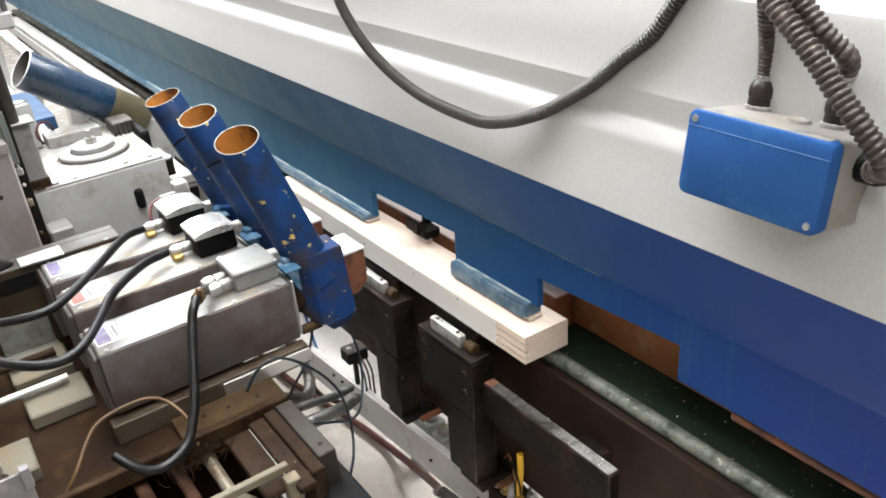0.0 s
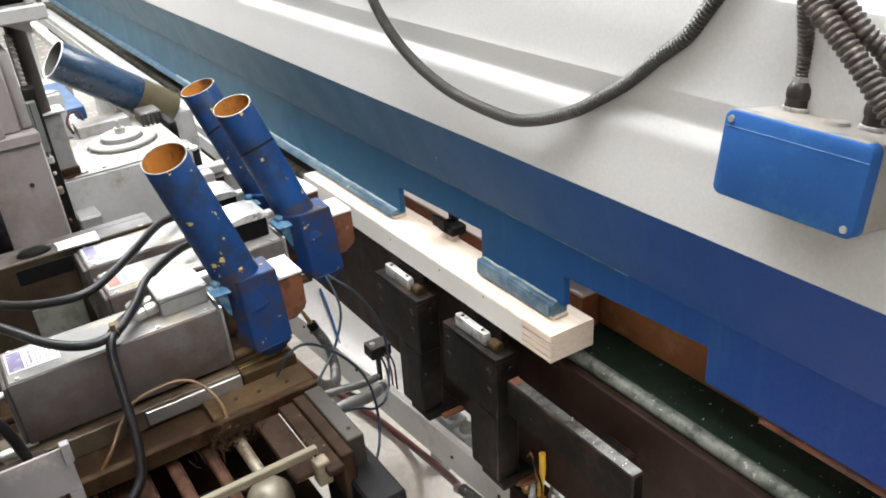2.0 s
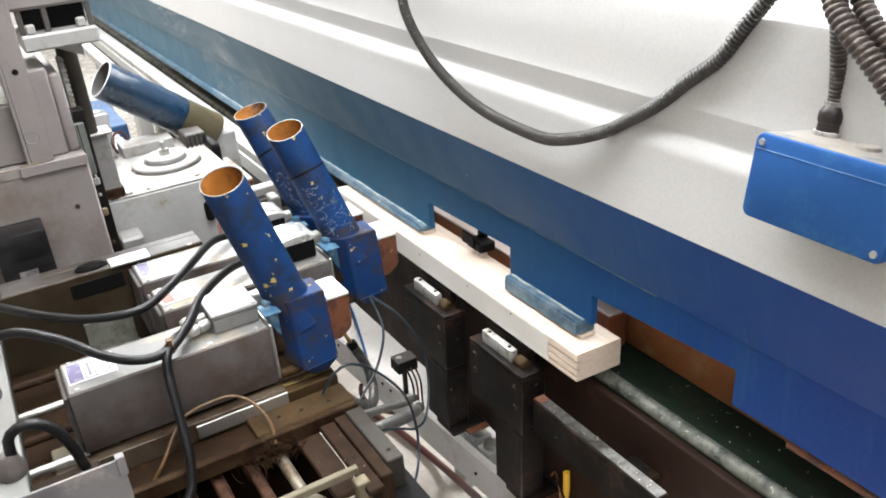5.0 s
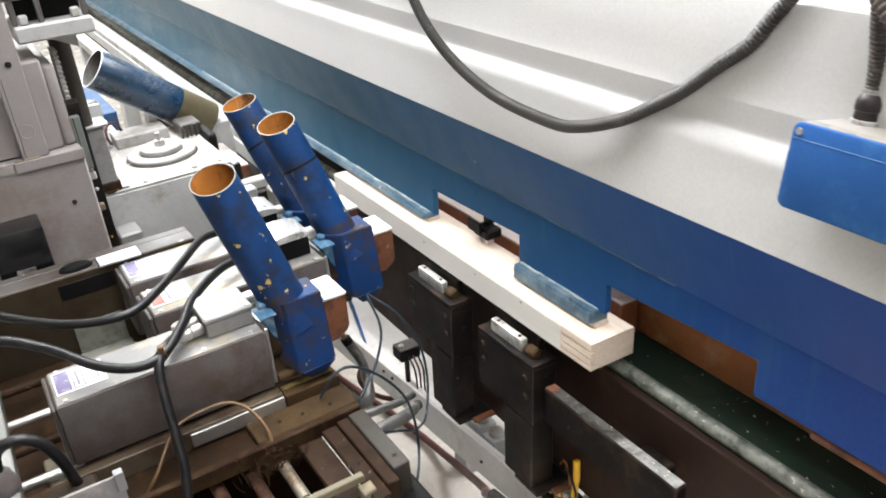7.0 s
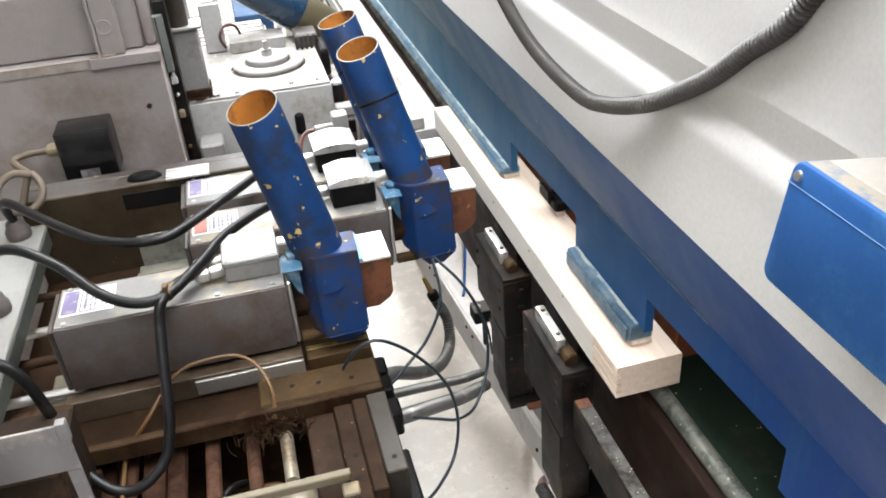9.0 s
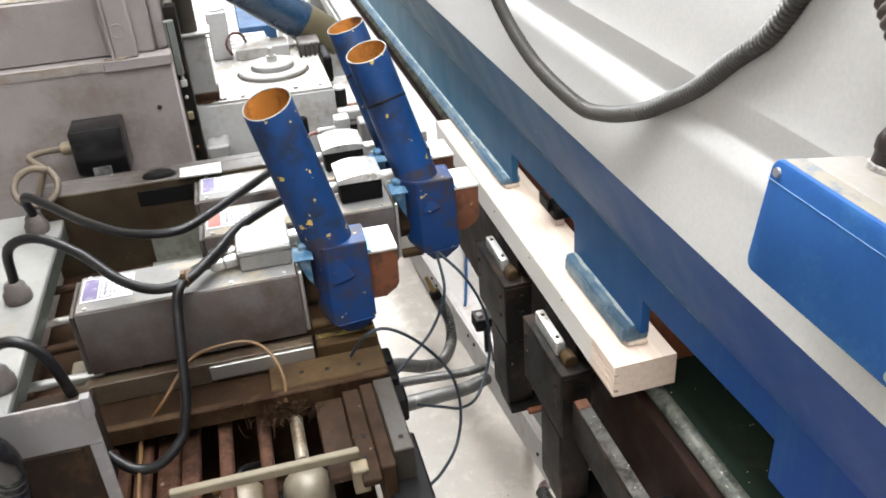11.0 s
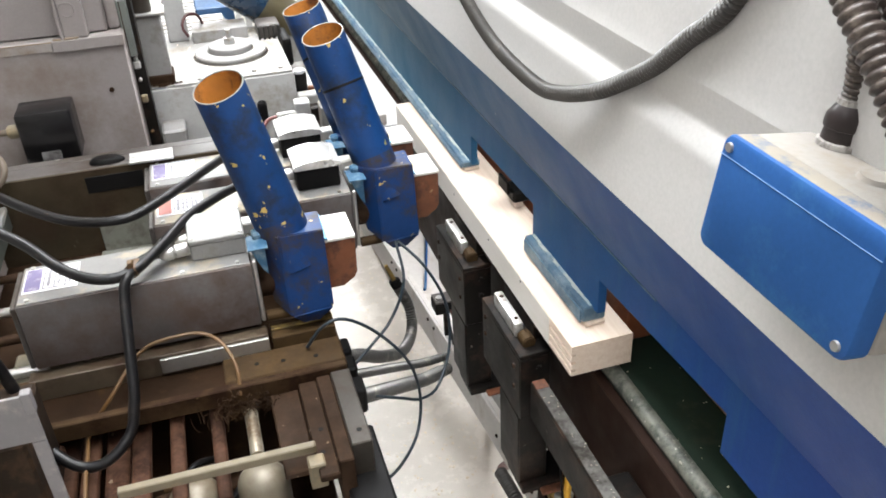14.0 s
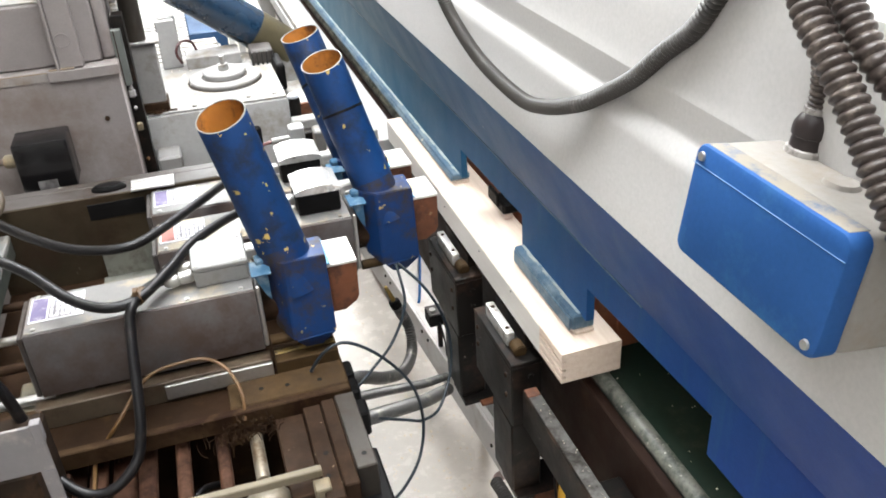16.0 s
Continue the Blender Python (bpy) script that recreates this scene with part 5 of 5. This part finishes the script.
part("dark_side_gap", box(-0.5448, -0.522, 0.96, 1.0, 0.95, 1.32, 0.001), BLACK_STEEL, column, "dark guide slot")
for z, w, h, mat in ((1.012, 0.008, 0.009, TAN_GRIME), (1.082, 0.013, 0.018, TAN_BAR), (1.128, 0.008, 0.008, DUST_TOP), (1.155, 0.015, 0.017, DUST_TOP), (1.171, 0.008, 0.01, DUST_TOP)):
    part("slot_nut", box(-0.536 - w / 2, -0.536 + w / 2, 0.947, 0.958, z, z + h, 0.003), mat, column)
part("rivet", rod((-0.59, 0.905, 1.135), (-0.59, 0.902, 1.135), 0.005, sides=10), GRIMY_STEEL, column)
part("slot_cover", box(-0.5495, -0.530, 0.942, 0.9585, 1.183, 1.297, 0.002), SLOT_GREEN, column, "greenish grey slot cover")
part("slot_groove", box(-0.5445, -0.5425, 0.9412, 0.9424, 1.185, 1.295, 0.0003), GRIMY_STEEL, column)
part("ring_mark", local(lathe([(0.012, 0.0), (0.0125, 0.0012), (0.0145, 0.0012), (0.015, 0.0)], 28), pose(-0.634, 0.905, 1.298, 90, 0, 0)), CABINET, column, "painted-over ring", smooth=True)
part("seam_dust", box(-1.7, -0.677, 0.9032, 0.9046, 1.2235, 1.239, 0.0005), SEAM_PALE, column, "pale dusty strip under the seam")
for k in range(15):
    part("slot_pleat", extrude([(-0.5405, 1.27 + 0.0105 * k), (-0.53, 1.272 + 0.0105 * k), (-0.53, 1.275 + 0.0105 * k), (-0.5405, 1.278 + 0.0105 * k)], 0.985, 1.04), DUST_TOP, column, "dusty white pleat" if k == 0 else "")
wall_bellows = thing("cream_bellows", (-1.0, 1.16, 1.365), "cream pleated bellows standing behind the column cover", "bellows")
FOLLOWERS.append(wall_bellows)
part("backing", box(-1.6, -0.69, 1.155, 1.17, 1.3, 2.0, 0.002), CREAM_PLEAT, wall_bellows)
for k in range(44):
    z = 1.37 + 0.0135 * k
    part("pleat", local(extrude([(1.155, z), (1.138, z + 0.004), (1.138, z + 0.007), (1.155, z + 0.011)], 0.69, 1.6), Matrix(((0, -1, 0, 0), (1, 0, 0, 0), (0, 0, 1, 0), (0, 0, 0, 1)))), CREAM_PLEAT, wall_bellows)
bbox = thing("black_control_box", (-0.705, 0.85, 1.03), "black plastic control box with a painted glare patch on the column", "control box")
FOLLOWERS.append(bbox)
part("case", box(-0.765, -0.665, 0.825, 0.9045, 1.032, 1.134, 0.005, 2), GLOSS_BLACK, bbox, smooth=True)
# thin pale patch painting the soft highlight low on the glossy case
part("case_glare", box(-0.735, -0.7, 0.8235, 0.8248, 1.036, 1.056, 0.0003), CASE_GLARE_GREY, bbox, "pale painted glare patch")
part("gland", rod((-0.757, 0.865, 1.09), (-0.79, 0.865, 1.09), 0.014, sides=14, bevel=0.003), TAN_BAR, bbox, "dusty gland", smooth=True)
ring = [(-0.815 + 0.038 * math.cos(a), 0.70 + 0.022 * math.sin(a), 1.085 + 0.028 * math.sin(a)) for a in [math.radians(60 + 30 * k) for k in range(13)]]
part("lead", sweep([(-0.79, 0.865, 1.09), (-0.825, 0.85, 1.095), (-0.84, 0.81, 1.1)] + ring + [(-0.82, 0.71, 1.06), (-0.835, 0.69, 1.045)], 0.0065), COIL_TAN, bbox, "beige lead coiled by the socket", smooth=True)
oval = thing("oval_cover", (-0.6, 0.72, 1.058), "dark oval rubber cover on the channel", "cover")
SLIDERS.append(oval)
part("cover", lathe([(0.0, 1.068), (0.02, 1.068), (0.026, 1.063), (0.027, 1.0585)], 24, Matrix.Translation((-0.62, 0.742, 0)) @ Matrix.Diagonal((1.2, 0.6, 1, 1))), BLACK_PLASTIC, oval, smooth=True)

gear = thing("gear_housing", (-0.36, 1.2, 0.6), "dusty white gear housing with a round flanged cover", "gear housing")
FOLLOWERS.append(gear)
part("case", box(-0.552, -0.213, 1.03, 1.43, 0.6, 1.078, 0.006, 2), HOUSING_WHITE, gear, smooth=True)
part("top_plate", box(-0.549, -0.216, 1.035, 1.425, 1.0782, 1.083, 0.001), DUST_TOP, gear, "dust-coated top plate")
part("slot", box(-0.307, -0.285, 1.0175, 1.0405, 0.972, 1.024, 0.0105, 3), BLACK_PLASTIC, gear, "dark oval slot")
cover = part("flange", lathe([(0.0, 1.0832), (0.082, 1.0832), (0.084, 1.086), (0.084, 1.092), (0.081, 1.095), (0.0, 1.095)], 48, Matrix.Translation((-0.338, 1.21, 0))), HOUSING_WHITE, gear, "round white flange", smooth=True)
# dark rings that paint the contact shadow round the flange and hub
part("seam", lathe([(0.0842, 1.0833), (0.088, 1.0836), (0.0882, 1.0831)], 48, Matrix.Translation((-0.338, 1.21, 0))), GRIMY_STEEL, cover)
part("hub_shade_ring", lathe([(0.0512, 1.0953), (0.054, 1.0956), (0.0542, 1.0951)], 40, Matrix.Translation((-0.338, 1.21, 0))), GRIMY_STEEL, cover)
part("hub", lathe([(0.0, 1.0952), (0.05, 1.0952), (0.051, 1.106), (0.048, 1.109), (0.0, 1.109)], 40, Matrix.Translation((-0.338, 1.21, 0))), HOUSING_WHITE, cover, smooth=True)
part("nut", hexnut((-0.338, 1.21, 1.109), 0.014, 0.014), STEEL, cover)
part("stud", rod((-0.338, 1.21, 1.12), (-0.338, 1.21, 1.142), 0.006, sides=12), STEEL, cover)
for x, y in ((-0.49, 1.06), (-0.24, 1.06), (-0.24, 1.4), (-0.42, 1.05), (-0.30, 1.06), (-0.49, 1.2)):
    part("bolt", hexnut((x, y, 1.083), 0.006, 0.005), STEEL, gear)
part("cap_plate", box(-0.42, -0.285, 1.33, 1.41, 1.0832, 1.112, 0.002), HOUSING_WHITE, gear)
part("front_cable", sweep([(-0.43, 1.34, 1.10), (-0.44, 1.33, 1.13), (-0.425, 1.35, 1.15), (-0.40, 1.38, 1.14), (-0.39, 1.4, 1.112)], 0.0035), CABLE_RED, gear, "dark red cable loop", smooth=True)
part("side_clamp", box(-0.262, -0.205, 1.30, 1.375, 1.0835, 1.118, 0.006, 2), CHANNEL_GREY, gear, "dark grey finned side clamp")
for k in range(5):
    part("fin", box(-0.262 + 0.012 * k, -0.257 + 0.012 * k, 1.292, 1.3, 1.03, 1.116, 0.001), SCUFFED_TOP, gear)
part("clamp_jaw", box(-0.2125, -0.19, 1.22, 1.33, 1.03, 1.10, 0.008, 2), BLACK_PLASTIC, gear)
post = thing("guide_post", (-0.51, 1.08, 1.0832), "grey square guide post carrying a steel rod", "post")
FOLLOWERS.append(post)
part("block", box(-0.536, -0.476, 1.056, 1.106, 1.0832, 1.233, 0.003), CHANNEL_LIGHT, post, smooth=True)
part("skirt", box(-0.5385, -0.472, 1.050, 1.112, 1.0834, 1.103, 0.002), GRIMY_STEEL, post)
part("cap", box(-0.556, -0.466, 1.048, 1.118, 1.2332, 1.238, 0.001), HOUSING_WHITE, post)
part("rod", rod((-0.512, 1.08, 1.238), (-0.512, 1.08, 1.8), 0.021, sides=24), FRAME_DULL, post, "steel rod", smooth=True)
part("head", box(-0.6, -0.455, 0.93, 1.12, 1.456, 1.488, 0.004), HOUSING_WHITE, post, "pale thick plate on the rod")
part("gusset", extrude([(-0.545, 1.4558), (-0.49, 1.4558), (-0.49, 1.428)], 0.96, 0.972), HOUSING_WHITE, post)
part("drive_case", box(-0.59, -0.465, 0.985, 1.1, 1.4882, 1.535, 0.004), BLACK_PLASTIC, post, "dark drive between plates")
for x in (-0.592, -0.545, -0.463):
    part("drive_post", box(x - 0.005, x + 0.005, 0.945, 0.957, 1.4882, 1.535, 0.0015), CHANNEL_GREY, post, "grey drive post")
for x in (-0.578, -0.482):
    part("foot_block", box(x - 0.009, x + 0.009, 0.938, 0.955, 1.4882, 1.507, 0.003), DUST_TOP, post, "small pale block")
part("drive_head", box(-0.63, -0.445, 0.94, 1.12, 1.5352, 1.72, 0.006), CABINET, post, "pale drive housing")
stub = thing("short_post", (-0.45, 1.385, 1.083), "short grey post with a round cap on the gear housing", "post")
FOLLOWERS.append(stub)
part("block", box(-0.478, -0.428, 1.36, 1.41, 1.0832, 1.205, 0.003), FRAME_GREY, stub)
part("cap", rod((-0.453, 1.385, 1.205), (-0.453, 1.385, 1.209), 0.018, sides=20), FRAME_GREY, stub)
foot_block = thing("corner_block", (-0.50, 0.95, 0.9), "small grey block at the column foot", "block")
FOLLOWERS.append(foot_block)
part("block", box(-0.518, -0.468, 0.96, 1.028, 0.97, 1.008, 0.004), CHANNEL_LIGHT, foot_block)

roller = thing("side_roller", (-0.19, 1.1, 1.0), "black roller with a bright cap beside the gear housing", "roller")
FOLLOWERS.append(roller)
part("barrel", rod((-0.195, 1.1, 0.99), (-0.195, 1.1, 1.052), 0.016, sides=20, bevel=0.002), BLACK_PLASTIC, roller, smooth=True)
part("cap", rod((-0.195, 1.1, 1.0522), (-0.195, 1.1, 1.06), 0.014, sides=20, bevel=0.002), LABEL_WHITE, roller, "bright cap", smooth=True)
part("arm", box(-0.2125, -0.1, 1.03, 1.065, 0.99, 1.02, 0.003), DUST_TOP, roller, "pale arm")
part("under_arm", box(-0.2125, -0.1, 1.0, 1.0295, 0.965, 1.0, 0.003), BLACK_STEEL, roller)
link = thing("limit_switch", (-0.21, 0.95, 0.96), "pale limit switch with a pinkish lead", "switch")
FOLLOWERS.append(link)
part("block", box(-0.232, -0.198, 0.935, 0.97, 0.955, 1.04, 0.003), FRAME_GREY, link)
part("side_box", box(-0.186, -0.164, 0.86, 0.905, 0.955, 1.052, 0.003), DUST_TOP, link)
part("bracket", box(-0.24, -0.15, 0.86, 1.0302, 0.945, 0.9548, 0.002), GRIMY_STEEL, link)
part("connector", rod((-0.275, 0.925, 1.02), (-0.2325, 0.94, 1.015), 0.009, sides=14, bevel=0.002), STEEL, link, smooth=True)
part("lead", sweep([(-0.275, 0.925, 1.02), (-0.295, 0.92, 1.018), (-0.31, 0.90, 1.0), (-0.315, 0.87, 0.96)], 0.004, sides=8), RED_HOSE, link, "pinkish lead")
far_hood = thing("far_dust_hood", (-0.2, 1.66, 0.6), "dark blue dust tube with a bare brownish collar", "dust tube")
FOLLOWERS.append(far_hood)
a, b = Vector((-0.15, 1.436, 1.072)), Vector((-0.417, 1.411, 1.283))
fm = Matrix.Translation(a) @ (b - a).to_track_quat("Z", "Y").to_matrix().to_4x4()
fl, R = (b - a).length, 0.052
part("tube", lathe([(R, fl * 0.3), (R, fl), (R - 0.003, fl)], 44, fm), FAR_TUBE, far_hood, smooth=True)
part("lining", lathe([(R - 0.0031, fl), (R - 0.0033, fl * 0.2), (0, fl * 0.2)], 44, fm), TUBE_GREY, far_hood, "dark grey inside", smooth=True)
part("rim", lathe([(R - 0.0034, fl), (R - 0.003, fl + 0.001), (R, fl + 0.001), (R + 0.0006, fl - 0.001)], 44, fm), LABEL_WHITE, far_hood, "pale worn rim", smooth=True)
part("collar", lathe([(R + 0.001, 0.0), (R + 0.001, fl * 0.3), (R, fl * 0.32)], 44, fm), COLLAR_TAN, far_hood, "bare brownish collar", smooth=True)
part("mount", box(-0.205, -0.1, 1.39, 1.49, 0.6, 1.075, 0.004), HOUSING_WHITE, far_hood)
part("strap", box(-0.245, -0.205, 1.37, 1.405, 1.06, 1.1, 0.004), STEEL, far_hood)
bellows = thing("bellows_cover", (-0.42, 2.2, 0.7), "pale ribbed bellows cover over the far guideway", "bellows")
FOLLOWERS.append(bellows)
part("pleats", extrude([(-0.62, 0.9), (-0.62, 0.905), (-0.30, 0.905), (-0.30, 0.9)], 1.55, 3.2), FRAME_GREY, bellows)
for k in range(34):
    y = 1.56 + 0.046 * k
    part("pleat", extrude([(-0.615, 0.9055), (-0.6, 0.93), (-0.315, 0.93), (-0.305, 0.9055)], y, y + 0.034), FAR_RAIL, bellows)
blue_far = thing("blue_cover", (-0.25, 1.9, 0.8), "blue painted cover behind the gear housing", "cover")
FOLLOWERS.append(blue_far)
part("panel", box(-0.40, -0.27, 2.2, 2.66, 0.7, 0.95, 0.004), COVER_BLUE, blue_far)

# ---- rails between the units ----
rail = thing("feed_rail", (-0.01, 2.2, FLOOR), "long pale feed rail with a worn strip beyond the timber", "rail")
part("rail", box(-0.055, 0.035, 0.97, 4.8, 0.90, 0.945, 0.002), FRAME_GREY, rail)
part("strip", box(-0.05, -0.02, 0.975, 4.8, 0.9452, 0.972, 0.002), FAR_RAIL, rail)
part("leg", box(-0.04, 0.03, 2.2, 2.3, FLOOR, 0.90, 0.004), FRAME_GREY, rail)
part("leg", box(-0.04, 0.03, 3.4, 3.5, FLOOR, 0.90, 0.004), FRAME_GREY, rail)
outer = thing("outer_rail", (-0.16, 1.7, FLOOR), "dusty outer feed rail with a brown end", "rail")
part("rail", box(-0.185, -0.135, 1.2, 4.6, 0.955, 0.99, 0.003), FAR_RAIL, outer)
part("end_grain", box(-0.183, -0.137, 1.19, 1.1995, 0.957, 0.988, 0.002), RUST, outer, "brown end")
for y in (2.2, 3.4, 4.4):
    part("post", box(-0.175, -0.145, y - 0.03, y + 0.03, FLOOR, 0.9548, 0.003), FRAME_GREY, outer)

# ---- sawdust lying about ----
random.seed(7)


def flakes(name, n, place, low, high, label, slim=1.0):
    verts, faces = [], []
    for _ in range(n):
        x, y, z = place()
        s, q, tip = random.uniform(low, high), random.uniform(0, 6.3), random.uniform(-0.3, 0.3)
        u, w = Vector((math.cos(q), math.sin(q), tip)) * s, Vector((-math.sin(q), math.cos(q), random.uniform(-0.3, 0.3))) * s * slim * random.uniform(0.35, 0.8)
        c, k = Vector((x, y, z + 0.25 * s)), len(verts)
        verts += [c - u - w, c + u - w * 0.6, c + u * 0.7 + w, c - u * 0.8 + w, c + Vector((0, 0, 0.3 * s))]
        faces += [(k, k + 1, k + 4), (k + 1, k + 2, k + 4), (k + 2, k + 3, k + 4), (k + 3, k, k + 4), (k + 3, k + 2, k + 1, k)]
    me = bpy.data.meshes.new(name)
    me.from_pydata(verts, [], faces)
    me.materials.append(CHIP_WOOD)
    return tagged(new(name, me), label, "sawdust", kind="stuff")


flakes("floor_sawdust", 1500, lambda: (random.uniform(-0.33, 0.2), -0.1 + 2.0 * random.random() ** 1.5, FLOOR), 0.001, 0.005, "pale wood flakes strewn on the floor")
flakes("bed_sawdust", 110, lambda: (random.uniform(0.08, 0.16), random.uniform(-0.6, 0.9), 0.935), 0.0005, 0.0017, "fine pale flakes on the green bed")
flakes("bar_sawdust", 22, lambda: (random.uniform(-0.018, 0.0), random.uniform(-0.2, 0.06), 0.8737), 0.0005, 0.0014, "fine pale flakes on the black bar")
tangle = bmesh.new()
for _ in range(110):
    q = Vector((random.gauss(-0.452, 0.03), random.gauss(0.196, 0.01), random.uniform(0.86, 0.886)))
    pts, d = [q], Vector((random.uniform(-1, 1), random.uniform(-0.7, 0.3), random.uniform(-0.6, 0.4)))
    for _ in range(4):
        d = (d + 0.8 * Vector((random.uniform(-1, 1), random.uniform(-1, 1), random.uniform(-1, 0.7)))).normalized()
        pts.append(pts[-1] + d * random.uniform(0.004, 0.009))
    sweep(pts, random.uniform(0.0004, 0.001), 0.003, 5, bm=tangle)
heap = tagged(part("table_shavings", tangle, BROWN_GRIME), "tangled rusty brown shavings caught at the ledge", "shavings", kind="stuff")
curls = flakes("ledge_shavings", 14, lambda: (random.gauss(-0.435, 0.02), random.gauss(0.192, 0.01), random.uniform(0.87, 0.9)), 0.003, 0.008, "long tan shavings hanging at the ledge", 0.35)
curls.data.materials[0] = TAN_GRIME
SLIDERS.append(curls)
post_dust = flakes("post_grime", 90, lambda: (random.gauss(-0.5, 0.025), random.gauss(1.046, 0.006), 1.083), 0.002, 0.007, "brown grime heaped at the foot of the post")
post_dust.data.materials[0] = BROWN_GRIME
FOLLOWERS.append(post_dust)
SLIDERS.append(heap)
top_dust = flakes("gear_sawdust", 200, lambda: (random.uniform(-0.5, -0.22), random.uniform(1.04, 1.42), 1.083), 0.0008, 0.0035, "fine sawdust on the gear housing")
FOLLOWERS.append(top_dust)


def slivers(name, n, place, label):
    """Hair-thin curled shavings, each a short bent strip with a ridge."""
    verts, faces = [], []
    for _ in range(n):
        c, q = Vector(place()), random.uniform(0, 6.3)
        reach, wide, bend = random.uniform(0.003, 0.009), random.uniform(0.00012, 0.0003), random.uniform(-0.6, 0.6)
        d = Vector((math.cos(q), 0.4 * math.sin(q * 2), math.sin(q)))
        e = Vector((-d.z, 0, d.x))
        k = len(verts)
        for u in (-1, -0.3, 0.4, 1):
            m = c + d * reach * u + e * reach * bend * u * u
            w = wide * (1.1 - u * u)
            verts += [m - e * w, m + e * w, m + Vector((0, -w, 0))]
        for r in range(3):
            for j in range(3):
                faces.append((k + 3 * r + j, k + 3 * r + (j + 1) % 3, k + 3 * r + 3 + (j + 1) % 3, k + 3 * r + 3 + j))
    me = bpy.data.meshes.new(name)
    me.from_pydata(verts, [], faces)
    me.materials.append(CHIP_DULL)
    return tagged(new(name, me), label, "sawdust", kind="stuff")


# ---- chips blown out of the two tubes ----
CHIPS = []
for base_at, lean_y, start in ((Vector((0.190, 0.172, 0)), 0.025, 2.45), (Vector((0.183, 0.318, 0)), 0.07, 2.35)):
    foot, rim = Vector((-0.333, 0.338, 1.03)) + base_at, Vector((-0.4, 0.412 + lean_y, 1.287)) + base_at
    along = (rim - foot).normalized()
    t = start
    while t < 16.0:
        if 7.45 < t < 11.3:
            t = 11.3
        elif 13.0 < t < 15.5:
            t = 15.5
        n = 20 if t < 3.2 else 84 if t < 8 else 10
        cloud = slivers("flying_chips", n, lambda: foot + along * random.uniform(0.06, 0.17) + Vector((random.uniform(-0.024, 0.024), random.uniform(-0.024, 0.024), 0)), "pale wood chips blown out of the dust tube")
        cloud["group"] = "flying chips"
        CHIPS.append((cloud, t, along, (rim - foot).length, random.uniform(1.1, 2.4), random.uniform(-0.6, 0.15), random.uniform(-0.15, 0.5), random.uniform(-160, 160)))
        t += random.uniform(0.05, 0.09) if 5 < t < 8 else random.uniform(0.08, 0.14)


def cloud_centre(ob):
    return sum((v.co for v in ob.data.vertices), Vector()) / len(ob.data.vertices)


CABLE_TOP = Vector((-0.53, 0.345, 1.067))


def motions():
    """Keys every travelling thing."""
    stand = {ob: ob.matrix_basis.copy() for ob in SLIDERS + FOLLOWERS + [units[0], near_cable, tie]}
    times = [r[0] for r in TRAVEL]

    def lean(degrees):
        return Matrix.Translation(PIVOT) @ Matrix.Rotation(radians(degrees), 4, "Y") @ Matrix.Translation(-PIVOT)

    def at_time(t):
        return [float(np.interp(t, times, [r[k] for r in TRAVEL])) for k in range(1, 7)]

    for ob in SLIDERS:
        walk(ob, [(t, Matrix.Translation((x, y, z)) @ lean(tilt) @ stand[ob]) for t, x, y, z, _, _, tilt in TRAVEL])
    for ob in FOLLOWERS:
        walk(ob, [(t, Matrix.Translation((0, y, z)) @ lean(tilt) @ stand[ob]) for t, _, _, _, y, z, tilt in TRAVEL])
    both = sorted({*times, *(t for t, _ in DRAW_BACK)})
    for ob in (units[0], near_cable, tie):
        rows = []
        for t in both:
            x, y, z, _, _, tilt = at_time(t)
            back = float(np.interp(t, [r[0] for r in DRAW_BACK], [r[1] for r in DRAW_BACK]))
            swing = Matrix()
            if ob is not units[0]:
                swing = Matrix.Translation(CABLE_TOP) @ Matrix.Rotation(radians(105 * back), 4, "Y") @ Matrix.Translation(-CABLE_TOP)
            rows.append((t, Matrix.Translation((x, y, z)) @ lean(tilt) @ Matrix.Translation((back, 0, 0)) @ swing @ stand[ob]))
        walk(ob, rows)
    for cloud, start, along, reach, speed, side, back, spin in CHIPS:
        rows = []
        for t in [r for r in times if r < start - 0.02] + [start]:
            x, y, z, _, _, tilt = at_time(t)
            rows.append((t, Matrix.Translation((x, y, z)) @ lean(tilt)))
        middle = cloud_centre(cloud)
        rest = rows[-1][1] @ middle - middle
        leave = start + (reach - 0.1) / speed
        if leave > 15.85:
            walk(cloud, rows[:-1] + [(16.0, rows[-1][1])])
            continue
        rows.append((leave, Matrix.Translation(rest + along * (reach - 0.1))))
        out = along * speed + Vector((side, back, 0))
        fly = 0.0
        while True:
            fly += 0.06
            p = rest + along * (reach - 0.1) + out * fly + Vector((0, 0, -4.9 * fly * fly))
            landed = p.z < -0.97 or fly > 0.9
            if landed:
                p.z = -1.04
            m = Matrix.Translation(p) @ Matrix.Translation(cloud_centre(cloud)) @ Matrix.Rotation(radians(spin * fly), 4, "Z") @ Matrix.Translation(-cloud_centre(cloud))
            rows.append((leave + fly, m))
            if leave + fly > 15.9:
                break
            if landed:
                break
        if rows[-1][0] < 16.0:
            rows.append((16.0, m))
        walk(cloud, rows)


motions()
